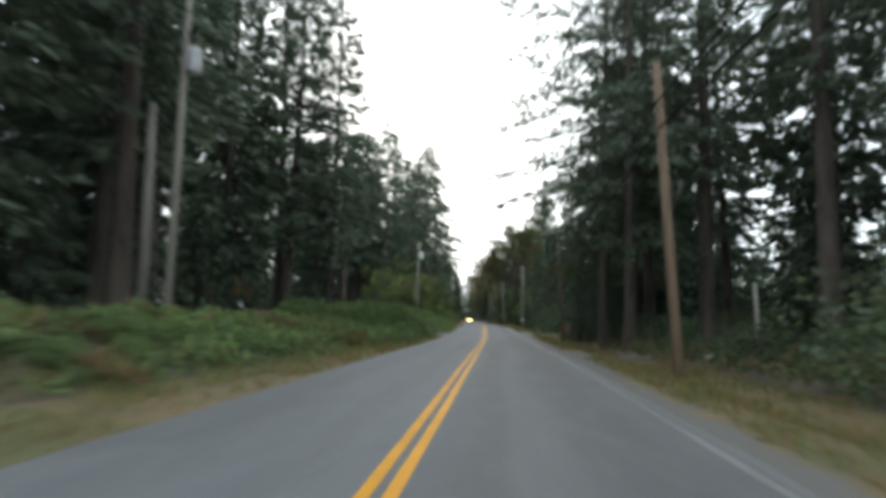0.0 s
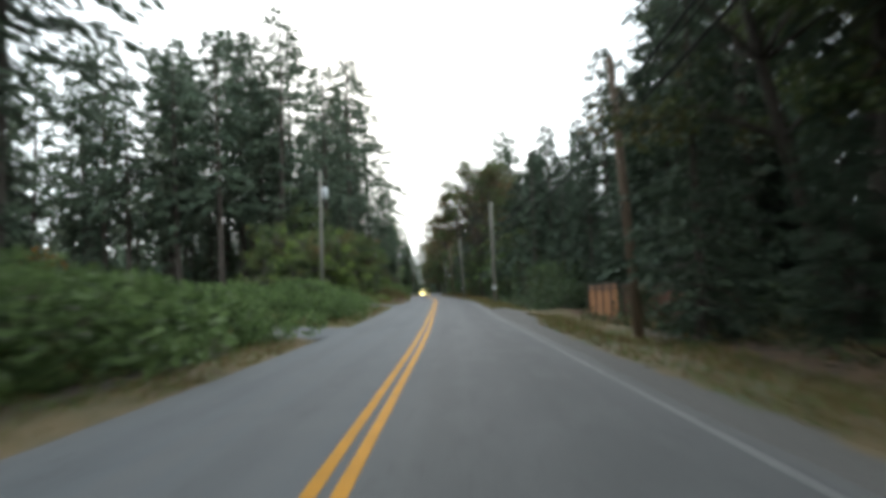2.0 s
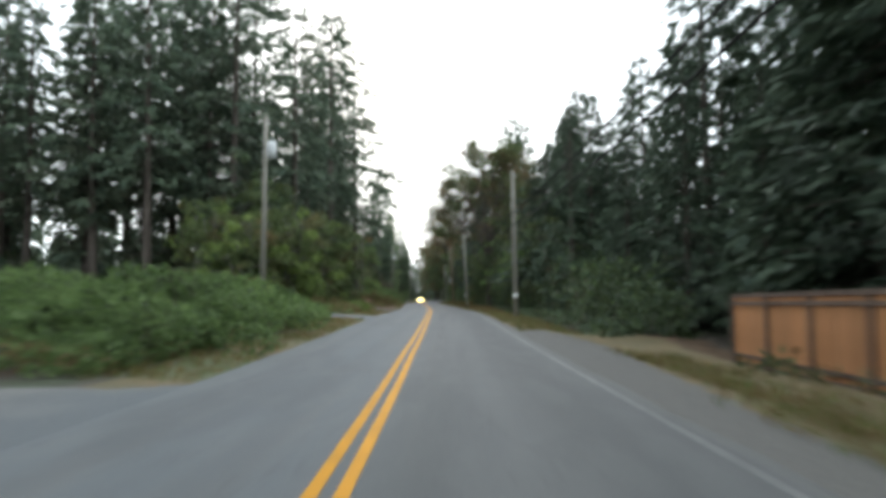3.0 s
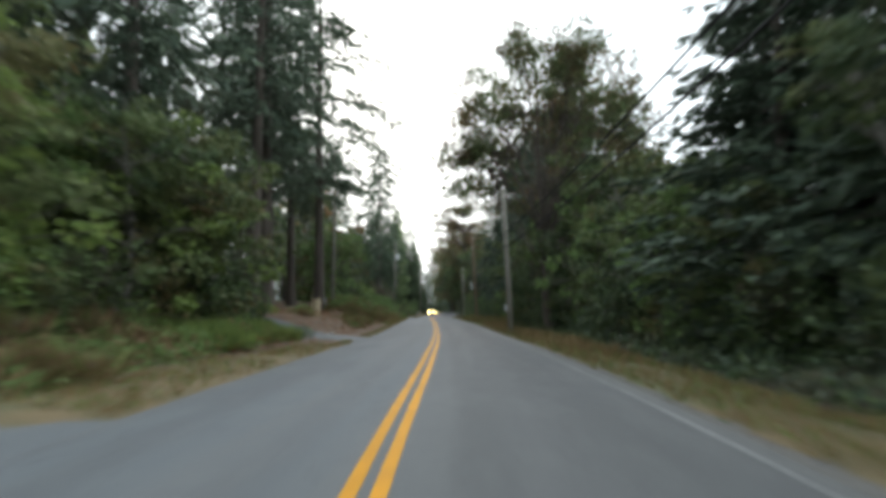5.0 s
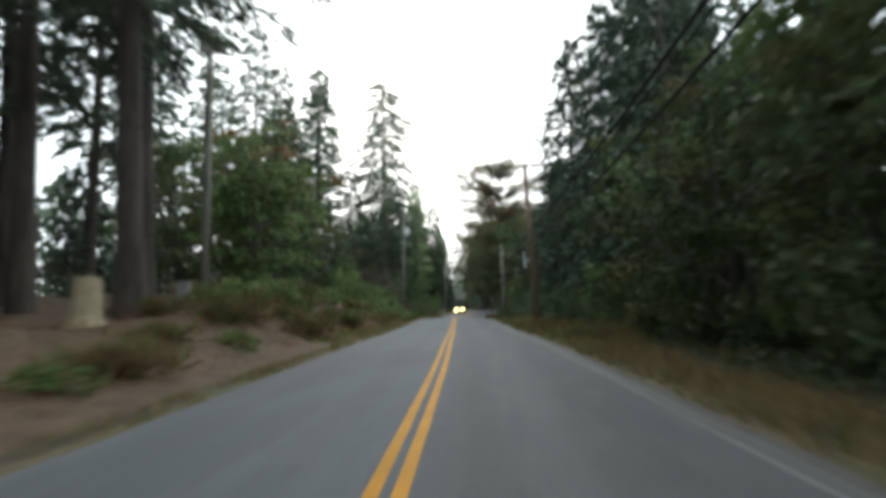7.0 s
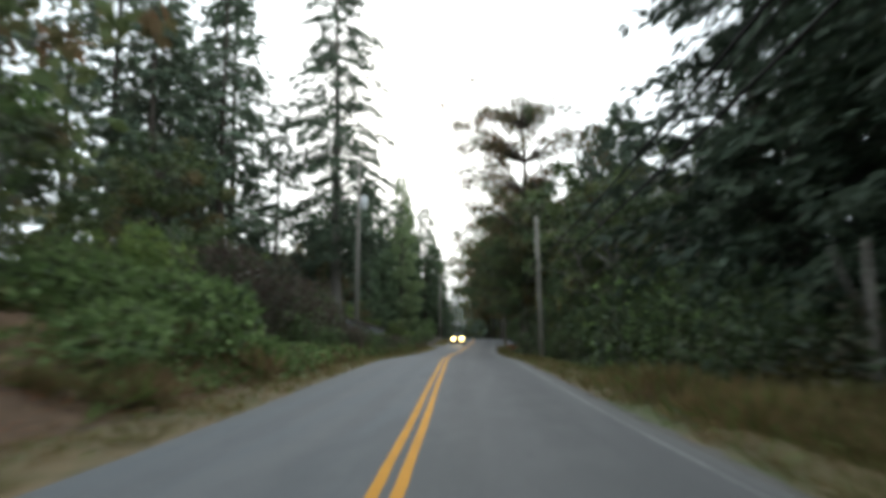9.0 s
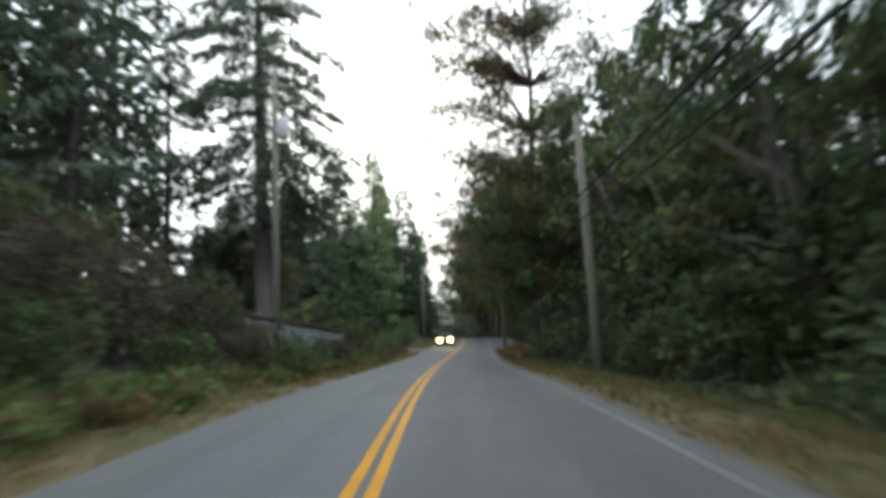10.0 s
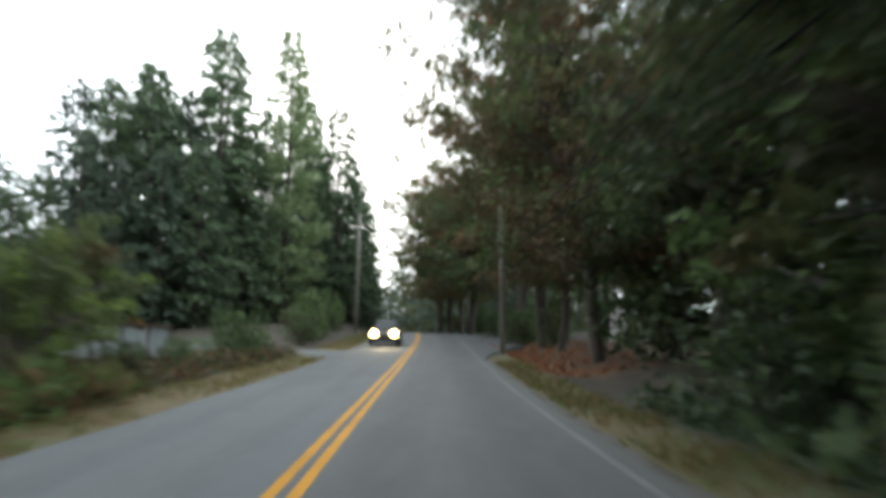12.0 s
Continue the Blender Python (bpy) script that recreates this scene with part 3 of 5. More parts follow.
def broadleaf(name, mats, bark, seed, high, spread, clumps, leaves, leaf, label, low=0.28, stems=1, dome=False, along_limb=0):
    """A broadleaf tree: forked limbs that end in clumps of leaves, with gaps between."""
    rng = np.random.RandomState(seed)
    np.random.seed(seed)
    root = tagged(new(name), label, "tree")
    v, f, tips = [], [], []
    for s in range(stems):
        base = np.array([rng.normal(0, 0.35), rng.normal(0, 0.35), 0]) * (stems > 1)
        lean = rng.normal(0, 0.06 + 0.1 * (stems > 1), 2)
        top = high * rng.uniform(0.78, 0.92)
        pts = [base + np.array([lean[0] * z + 0.15 * math.sin(z * 0.7 + s), lean[1] * z, z]) for z in np.linspace(-0.4, top, 9)]
        limb(v, f, pts, [high * 0.014 * (1 - i / 9.5) + 0.02 for i in range(9)], 7)
        for k in range(clumps // stems):
            h = rng.uniform(low, 0.97) ** 0.9
            c = pts[min(int(h * 8), 7)]
            a = rng.uniform(0, 6.283)
            u = (h - low) / (1 - low)
            L = spread * (0.35 + 0.75 * math.sin(min(max(u * 0.85 + 0.12, 0), 1) * math.pi)) * rng.uniform(0.35, 1.08)
            rise = rng.uniform(0.1, 0.75) * L * (0.4 + u)
            tip = c + np.array([math.cos(a) * L, math.sin(a) * L, rise])
            tip[2] = min(tip[2], high * rng.uniform(0.93, 1.0))
            midp = c + (tip - c) * 0.5 + np.array([0, 0, 0.12 * L])
            if dome:  # limbs fan out from the trunk's fork to a round shell of leaves
                e = math.asin(rng.uniform(-0.1, 1.0))
                q = rng.uniform(0.78, 1.0)
                c = pts[min(int(rng.uniform(0.3, 0.55) * 8), 7)]
                if k % 4:  # side limbs leave the last main limb half way
                    a, e = main[0] + rng.normal(0, 0.55), min(max(main[1] + rng.normal(-0.05, 0.35), -0.2), 1.25)
                    c = main[2]
                tip = np.array([math.cos(a) * math.cos(e) * spread * q, math.sin(a) * math.cos(e) * spread * q, high * 0.52 + high * 0.46 * math.sin(e) * q])
                midp = c + (tip - c) * np.array([0.45, 0.45, 0.6])
                if k % 4 == 0:
                    main = (a, e, midp)
            thick = (0.07 if k % 4 == 0 else 0.035) if dome else 0.012 * high * 0.35 + 0.015
            limb(v, f, [c, midp, tip], [thick, min(0.035, thick), 0.012], 4)
            tips.append(tip)
            for q in range(along_limb):
                tips.append(midp + (tip - midp) * (q + 0.5) / along_limb + rng.normal(0, 0.25, 3))
            if not dome and rng.rand() < 0.55:
                tips.append(midp + rng.normal(0, 0.35, 3))
    chunks = []
    for i, t in enumerate(tips):
        r = rng.uniform(0.5, 1.1) * (spread * 0.09 + 0.38)
        n = int(leaves * rng.uniform(0.6, 1.3))
        p = rng.normal(0, 1, (n, 3))
        p = p / np.linalg.norm(p, axis=1, keepdims=True) * (rng.uniform(0.2, 1, n) ** 0.5)[:, None]
        p = p * np.array([r * 1.25, r * 1.25, r * 0.75]) + t
        w_ = rng.normal(0, 1, (n, 3)) + np.array([0, 0, -0.5])
        w_ /= np.linalg.norm(w_, axis=1, keepdims=True)
        kv, kf = kites(p, w_, rng.uniform(0.7, 1.3, n) * leaf, rng.uniform(0.55, 0.8, n) * leaf)
        chunks.append((kv, kf, 0 if len(mats) == 1 or rng.rand() < 0.7 else 1))
    part("trunk", mesh_of("trunk", v, f, bark, True), None, root)
    part("crown", blades_mesh("crown", chunks, mats), None, root)
    return root


def shrub(name, mats, seed, wide, high, n, leaf, label, category="bush", spiky=0.0):
    """A leafy mound: leaves on and under an uneven dome, arching sprays on top, woody stems inside."""
    rng = np.random.RandomState(seed)
    np.random.seed(seed)
    root = tagged(new(name), label, category)
    k = 9
    c = np.stack([rng.normal(0, 0.42, k) * wide, rng.normal(0, 0.42, k) * wide, rng.uniform(0.3, 0.72, k) * high], 1)
    size = rng.uniform(0.3, 0.55, k)
    pick = rng.randint(0, k, n)
    d = rng.normal(0, 1, (n, 3))
    d /= np.linalg.norm(d, axis=1, keepdims=True)
    rr = rng.uniform(0.45, 1.0, n) ** 0.4
    p = c[pick] + d * rr[:, None] * np.stack([size[pick] * wide, size[pick] * wide, np.full(n, 0.42 * high)], 1)
    p[:, 2] = np.abs(p[:, 2]) * (0.42 if spiky > 0.8 else 1.0) + 0.03
    w_ = d * 0.8 + rng.normal(0, 0.6, (n, 3)) + np.array([0, 0, spiky])
    w_ /= np.linalg.norm(w_, axis=1, keepdims=True)
    m = rng.rand(n) < 0.75
    chunks = []
    for i, sel in enumerate((m, ~m) if len(mats) > 1 else (m | True,)):
        kv, kf = kites(p[sel], w_[sel], rng.uniform(0.7, 1.4, sel.sum()) * leaf * (1.7 if spiky > 0.8 else 1.0), rng.uniform(0.4, 0.75, sel.sum()) * leaf * (1 - 0.72 * min(spiky, 1)))
        chunks.append((kv, kf, i))
    v, f = [], []
    for i in range(k):
        limb(v, f, [(c[i][0] * 0.3, c[i][1] * 0.3, -0.1), (c[i][0] * 0.8, c[i][1] * 0.8, c[i][2] * 0.7), tuple(c[i] + np.array([0, 0, high * 0.15]))], [0.03, 0.02, 0.006], 4)
    part("woody_base", mesh_of("woody_base", v, f, BARK_GREY, True), None, root)
    part("foliage", blades_mesh("foliage", chunks, mats), None, root)
    return root


PATTERNS = []  # patterns are removed again at the end


def pattern(ob):
    PATTERNS.append(ob)
    return ob


COARSE = {}  # rougher likenesses for places deep in the woods


def plant(pat, y, off, size=1.0, turn=None, squash=1.0, label="", group="", lean=0.0, sink=0.0):
    if abs(off) > 16.8 and not (118 < y < 165 and off < 0):
        pat = COARSE.get(pat.name, pat)
    p = at(y, off, -sink)
    t = random.uniform(0, 360) if turn is None else turn
    ob = copy_thing(pat, pose(*p, lean * random.uniform(-1, 1), lean * random.uniform(-1, 1), t))
    ob.scale = (size, size, size * squash)
    return tagged(ob, label, group=group)


FIRS = [pattern(conifer("fir_tree", FIR, BARK, 11 + i, h, b, r, 0.5, 6, 26, 0.74, 0.2, s, "tall dark Douglas fir with drooping branches and a bare lower trunk"))
        for i, (h, b, r, s) in enumerate([(34, 0.2, 5.4, 0.7), (31, 0.12, 5.0, 0.75), (36, 0.3, 5.2, 0.6)])]
TRUNKY = [pattern(conifer("fir_tree", FIR, BARK, 21 + i, h, b, r, 0.56, 5, 28, 0.72, 0.24, s, "tall fir with a long bare trunk and high dark crown"))
          for i, (h, b, r, s) in enumerate([(34, 0.34, 5.0, 0.5), (36, 0.26, 5.4, 0.5)])]
THIN = [pattern(conifer("fir_tree", FIR_HAZY, BARK, 31 + i, h, b, r, 0.55, 5, 26, 0.78, 0.26, s, "haze-paled grey-green fir with shaggy branches and a bare lower trunk"))
        for i, (h, b, r, s) in enumerate([(33, 0.26, 5.2, 0.5), (30, 0.3, 5.0, 0.55)])]
SHAGGY = [pattern(conifer("fir_tree", FIR, BARK_GREY, 41, 33, 0.22, 6.1, 0.58, 6, 100, 0.56, 0.42, 0.42, "tall fir with open drooping branches beside a pole", 1.35))]
SPIRE = [pattern(conifer("cedar_tree", CEDAR, BARK, 51 + i, h, 0.04, r, 0.45, 6, 16, 0.98, 0.25, 0.6, "pointed green cedar with dense drooping sprays to the ground"))
         for i, (h, r) in enumerate([(26, 5.2), (22, 5.0)])]
PALE = [pattern(conifer("cypress_tree", LIME_CEDAR, BARK, 56, 27, 0.03, 4.0, 0.36, 7, 30, 0.62, -0.1, 0.6, "narrow pale green cypress, pointed and dense"))]
LIMBY = [pattern(conifer("fir_tree", FIR, BARK, 45, 32, 0.19, 8.8, 0.72, 5, 85, 0.5, 0.2, 0.4, "tall fir with long thin branches reaching over the road", 0.75))]
SLIM = [pattern(conifer("fir_tree", FIR, BARK, 48, 28, 0.3, 5.4, 0.8, 4, 52, 0.55, 0.25, 0.4, "slender fir with a thin bare trunk and open branches", 0.65))]
BOWER = [pattern(broadleaf("maple_tree", [MAPLE, DARK_LEAF], BARK, 97, 15, 4.6, 70, 60, 0.24, "slender leafy maple leaning out of the woods", 0.4, 2, False, 1))]
WIDE = [pattern(conifer("fir_tree", FIR, BARK, 47, 34, 0.28, 7.2, 0.6, 6, 62, 0.58, 0.3, 0.4, "tall bare-trunked fir with long branches over the verge"))]
DENSE = [pattern(conifer("fir_tree", SHADED_FIR, BARK, 61 + i, h, 0.03, r, 0.42, 6, 27, 0.64, 0.2, 0.75, "dense dark fir branched down to the ground"))
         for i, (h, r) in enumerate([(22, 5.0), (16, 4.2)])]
NEARBY = [pattern(conifer("fir_tree", SHADED_FIR, BARK, 68 + i, h, 0.03, r, 0.38, 7, 46, 0.5, 0.2, 0.75, "dense dark fir close beside the road, branched to the ground"))
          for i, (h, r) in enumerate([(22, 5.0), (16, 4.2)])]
DEEP = [pattern(conifer("fir_tree", SHADED_FIR, BARK, 63 + i, h, 0.03, r, 0.5, 6, 12, 1.05, 0.2, 0.75, "dark fir in the shade of the woods"))
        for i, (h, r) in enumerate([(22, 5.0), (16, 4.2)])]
FAR = [pattern(conifer("fir_tree", FIR_HAZY, BARK, 66 + i, h, 0.05, r, 0.9, 5, 10, 1.7, 0.2, 0.75, "distant dark conifer in the woods"))
       for i, (h, r) in enumerate([(28, 5.0), (22, 4.6)])]
MAPLES = [pattern(broadleaf("maple_tree", [MAPLE, DARK_LEAF], BARK, 71 + i, h, s, 92, 60, 0.34, "broad green maple with an uneven airy crown", 0.2)) for i, (h, s) in enumerate([(20, 6.0), (15, 5.2)])]
RUSTY = [pattern(broadleaf("maple_tree", [RUST, MAPLE], BARK, 81 + i, h, s, 150, 80, 0.28, "big maple turning rusty brown in its crown", 0.25)) for i, (h, s) in enumerate([(22, 7.6), (20, 6.5)])]
FARMAPLES = [pattern(broadleaf("maple_tree", [MAPLE, RUST], BARK_GREY, 86, 20, 6.5, 60, 14, 0.8, "distant maple turning brown", 0.15))]
AIRY = [pattern(broadleaf("maple_tree", [RUST, MAPLE], BARK, 46, 30, 9.6, 120, 95, 0.26, "big open tree with long branches reaching over the road", 0.3, 1, False, 2))]
HIGH = [pattern(broadleaf("maple_tree", [RUST, DARK_LEAF], BARK, 49, 26.5, 7.2, 110, 40, 0.25, "tall open maple with long airy branches over the road", 0.46, 1, False, 2))]
UMBRELLA = [pattern(broadleaf("maple_tree", [MAPLE, RUST], BARK, 88, 20.4, 7.0, 190, 95, 0.23, "round-crowned maple with airy rusty leaves and visible limbs", 0.36, 1, True, 1))]
ALDERS = [pattern(broadleaf("alder_tree", [DARK_LEAF, MAPLE], BARK_GREY, 91 + i, h, s, 68, 42, 0.35, "dark leafy alder with several stems", 0.08, 3)) for i, (h, s) in enumerate([(12, 4.2), (9, 3.8)])]
for i, ob in enumerate(FIRS + TRUNKY + THIN):
    h, b, r, s = [(34, 0.2, 5.4, 0.7), (31, 0.12, 5.0, 0.75), (36, 0.3, 5.2, 0.6), (34, 0.34, 5.0, 0.5), (36, 0.26, 5.4, 0.5), (33, 0.26, 4.6, 0.55), (30, 0.3, 4.4, 0.6)][i]
    COARSE[ob.name] = pattern(conifer("fir_tree", FIR_HAZY if i > 4 else FIR, BARK, 201 + i, h, b, r, 0.58, 6, 17, 1.0, 0.22, s, "tall dark fir deep in the woods"))
COARSE[DENSE[0].name], COARSE[DENSE[1].name] = DEEP
COARSE[MAPLES[0].name] = COARSE[MAPLES[1].name] = FARMAPLES[0]
OVERHANG = [pattern(broadleaf("oak_tree", [DARK_LEAF, MAPLE], BARK, 94, 12.5, 6.6, 110, 90, 0.21, "leafy oak reaching over the road", 0.42))]
GREENS = [pattern(broadleaf("alder_tree", [BRAMBLE, MAPLE], BARK_GREY, 96, 11, 3.6, 70, 42, 0.35, "bright green young alder on the bank", 0.08, 3))]
VINES = [pattern(broadleaf("vine_maple", [MAPLE, LIME], BARK_GREY, 98, 9, 3.8, 70, 46, 0.3, "olive and yellow-green vine maple on the bank", 0.06, 4))]
BRAMBLES = [pattern(shrub("bramble_bush", [BRAMBLE, DARK_LEAF], 101 + i, 2.4, h, 1900, 0.24, "sprawling green bramble thicket on the bank", "bush")) for i, h in enumerate([1.5, 1.9])]
SHRUBS = [pattern(shrub("shrub", [DARK_LEAF, BRAMBLE], 111 + i, w_, h, 1500, 0.26, "dark green roadside shrub", "bush")) for i, (w_, h) in enumerate([(1.9, 2.6), (2.3, 3.8)])]
UNDER = [pattern(shrub("shrub", [DARK_LEAF, FIR], 116 + i, w_, h, 950, 0.28, "dark green shrub in the shade of the woods", "bush")) for i, (w_, h) in enumerate([(2.2, 2.8), (2.6, 4.0)])]
PLUMS = [pattern(shrub("plum_shrub", [PLUM, DARK_LEAF], 121, 2.4, 4.4, 3600, 0.22, "purple-brown leaved shrub on the bank", "bush"))]
LIMES = [pattern(shrub("yellow_green_shrub", [LIME, BRAMBLE], 131, 1.5, 3.2, 2400, 0.22, "bushy yellow-green leafy shrub", "bush"))]
WEEDS = [pattern(shrub("weed_clump", [WEED, GREEN_GRASS], 141, 0.9, 0.9, 650, 0.29, "brown dry weeds at the road's edge", "weeds", 0.9))]
DRY_CLUMPS = [pattern(shrub("dry_grass_clump", [DRY, GREEN_GRASS], 146, 1.3, 1.2, 1500, 0.34, "tall tan and olive grass clump on the bank", "grass", 1.0))]
LOWS = [pattern(shrub("low_shrub", [BRAMBLE, WEED], 151, 1.0, 0.7, 480, 0.23, "low green and brown ground cover", "bush"))]
GRASSY = [pattern(shrub("grass_clump", [LIME, GREEN_GRASS], 161, 1.3, 0.9, 1500, 0.3, "pale green grass clump", "grass", 1.2))]
AUTUMN = [pattern(shrub("orange_leaved_shrub", [ORANGE, MAPLE], 171, 1.6, 3.0, 1800, 0.24, "shrub with orange autumn leaves", "bush"))]


def stand(pats, n, y0, y1, o0, o1, s0=0.85, s1=1.1, seed=0, group="", gap=3.0, lean=2.0, sink=0.15, squash=1.0):
    """Scatter copies over a strip, not closer together than gap."""
    rng = random.Random(seed)
    got, tries = [], 0
    while len(got) < n and tries < n * 30:
        tries += 1
        y, o = rng.uniform(y0, y1), rng.uniform(o0, o1)
        if any((y - a) ** 2 + (o - b) ** 2 < gap * gap for a, b in got):
            continue
        got.append((y, o))
        plant(rng.choice(pats), y, o, rng.uniform(s0, s1), rng.uniform(0, 360), squash, "", group, lean, sink)


def thicket(pats, n, y0, y1, o0, o1, s0, s1, seed, label, gap):
    """Trees of the deep woods that cannot be told apart: one joined object."""
    rng = random.Random(seed)
    got, chunks, mats, tries = [], [], [], 0
    while len(got) < n and tries < n * 30:
        tries += 1
        y, o = rng.uniform(y0, y1), rng.uniform(o0, o1)
        if any((y - a) ** 2 + (o - b) ** 2 < gap * gap for a, b in got):
            continue
        got.append((y, o))
        size, turn = rng.uniform(s0, s1), rng.uniform(0, 6.283)
        spin = np.array([[math.cos(turn), math.sin(turn), 0], [-math.sin(turn), math.cos(turn), 0], [0, 0, 1]]) * size
        for ch in rng.choice(pats).children:
            me = ch.data
            v = np.zeros(len(me.vertices) * 3)
            me.vertices.foreach_get("co", v)
            f = np.zeros(len(me.polygons) * 4, dtype=np.int64)
            me.polygons.foreach_get("vertices", f)
            if me.materials[0] not in mats:
                mats.append(me.materials[0])
            chunks.append((v.reshape(-1, 3) @ spin + np.array(at(y, o, -0.15)), f.reshape(-1, 4), mats.index(me.materials[0])))
    return tagged(new("woods", blades_mesh("woods", chunks, mats)), label, "woods", kind="stuff")

# ---------------------------------------------------------------- woods on the left of the road
def trees(pats, places, group, lean=1.0):
    """Single trees: rows of (y, off, size)."""
    for i, (y, o, s) in enumerate(places):
        plant(pats[i % len(pats)], y, o, s, (i * 137.5 + y) % 360, 1.0, "", group, lean, 0.15)


trees(FIRS + THIN, [(47.5, -16.5, 0.98), (43, -20, 1.02), (33, -20.0, 1.05), (28, -18.0, 0.96), (24, -17.5, 1.0), (20, -13.8, 1.0), (14, -15.5, 0.98),
                    (9.5, -13.2, 1.02), (4, -15, 1.0), (48, -24, 1.0), (40, -26, 1.05), (31, -24.5, 1.0), (22, -23.5, 1.0), (13, -22, 1.04), (5, -22.5, 1.0)], "fir woods", 1.5)
trees(FIRS + THIN, [(50, -13.6, 0.92), (45.5, -20.5, 1.0), (50.8, -18, 1.0), (26, -20.5, 1.0)], "fir woods", 1.0)
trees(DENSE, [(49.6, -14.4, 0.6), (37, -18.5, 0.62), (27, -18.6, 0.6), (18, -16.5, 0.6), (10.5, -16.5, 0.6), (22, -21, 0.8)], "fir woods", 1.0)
thicket(FAR, 13, -40, 56, -50, -28, 0.85, 1.1, 1, "deep dark conifer woods behind the roadside trees", 5.0)
trees(DEEP, [(30, -21, 0.62), (17, -19.5, 0.55), (41, -18, 0.55), (6, -18.5, 0.5), (36, -30, 0.8), (20, -30, 0.8)], "fir woods")
# the grove behind the brambles: bare trunks below, sky between them
trees(THIN + TRUNKY, [(100.5, -16.8, 1.03), (106.5, -12.8, 0.98), (104, -22, 0.98), (112, -18, 1.0), (99, -27.5, 0.93), (106, -32, 1.0), (101, -37, 0.9), (112, -26.5, 1.0),
                      (97, -43, 0.85), (108, -41, 0.95), (118, -34, 1.0), (96, -50, 0.8), (106, -52, 0.85), (103, -19.5, 0.95), (97.5, -22.5, 0.9), (110, -22.5, 1.0), (102, -29.8, 0.92), (98.5, -33, 0.88), (112, -31, 0.98), (104, -40.5, 0.9), (99, -47, 0.85), (94, -56, 0.8), (101, -60, 0.8)], "fir grove", 1.0)
trees(TRUNKY, [(121, -11.6, 1.0), (124.2, -11.6, 1.04), (135, -14.2, 1.0), (131, -17.5, 1.0), (143, -14, 1.0),
               (129, -28, 1.0)], "tall firs", 0.8)
trees(WIDE, [(133.6, -9.6, 1.0)], "tall firs", 0.0)
thicket(ALDERS + DEEP + FAR, 30, 96, 122, -66, -17, 0.42, 0.8, 31, "shaded undergrowth of young trees between the trunks", 4.0)
trees(THIN + FIRS, [(139, -18, 0.95), (148, -20, 0.95), (136, -25, 1.0), (143, -27, 1.0)], "tall firs", 0.8)
trees(DENSE, [(131, -19.8, 0.45), (136.5, -20.5, 0.62), (128, -18, 0.5), (141, -22.5, 0.5)], "grove undergrowth")
trees(DEEP, [(143, -31, 0.8), (137, -34, 0.85), (131, -36, 0.9), (148, -27, 0.75), (126, -33, 0.8), (152, -23, 0.6)], "grove undergrowth")
thicket(FAR + DEEP, 18, 124, 158, -42, -19, 0.25, 0.45, 38, "shaded undergrowth of young trees between the trunks", 4.0)
stand(UNDER, 12, 118, 150, -30, -16, 0.5, 0.9, 32, "grove undergrowth", 3.0)
# vine maples and shrubs before the second driveway
trees(VINES, [(94.5, -10.3, 0.85), (91, -12.5, 0.8), (98.5, -12.8, 0.9), (92, -16, 0.9)], "vine maples")
trees(GREENS, [(150, -11, 0.88), (152.5, -13, 0.8)], "bank trees")
trees(GREENS + ALDERS, [(97.5, -11.5, 0.75), (101, -9.6, 0.65), (90.5, -12.8, 0.55), (102, -13.0, 0.95), (99, -16, 1.0)], "vine maples")
trees(ALDERS, [(105.2, -9.6, 0.82), (104.4, -12.2, 0.8)], "vine maples")
trees(VINES, [(102.4, -9.4, 0.9), (99.8, -9.2, 0.8)], "vine maples")
trees(DENSE, [(103.6, -10.8, 0.55), (106.4, -13.6, 0.62)], "vine maples")
trees(SHRUBS, [(105.9, -8.1, 0.75), (103.2, -7.9, 0.7), (106.6, -9.4, 0.7)], "roadside shrubs")
trees(LIMES, [(93.5, -8.8, 0.75), (90.2, -10.8, 0.6)], "roadside shrubs")
trees(SHRUBS, [(100.8, -11.0, 0.8), (97, -8.6, 0.62), (94, -8.2, 0.55), (101.5, -14.5, 1.0)], "roadside shrubs")
# green trees on the bank
trees(ALDERS + GREENS, [(157, -12.5, 0.72), (161, -10.8, 0.62), (165.5, -14, 0.85), (153, -17, 0.95)], "bank trees")
trees(MAPLES + ALDERS, [(168, -17, 0.95), (180, -15, 0.8), (188, -14.5, 0.7), (176.5, -12.2, 0.62), (162, -22, 0.7)], "bank trees")
trees(MAPLES, [(222, -21, 0.7), (214.2, -17.5, 0.62)], "bank trees")
trees(FIRS + THIN, [(196, -18, 0.95), (199, -23.5, 1.0), (194, -26, 1.05), (208, -25, 0.95)], "roadside firs", 0.8)
trees(SHAGGY + FIRS, [(201.8, -10.0, 1.0), (203.5, -20.0, 1.05)], "roadside firs", 0.4)
trees(THIN + FIRS, [(192, -22, 0.98), (186, -29, 1.0), (196, -31, 1.0), (206, -27, 0.95), (178, -33, 1.0), (199, -14.5, 0.62), (210, -34, 0.9)], "roadside firs")
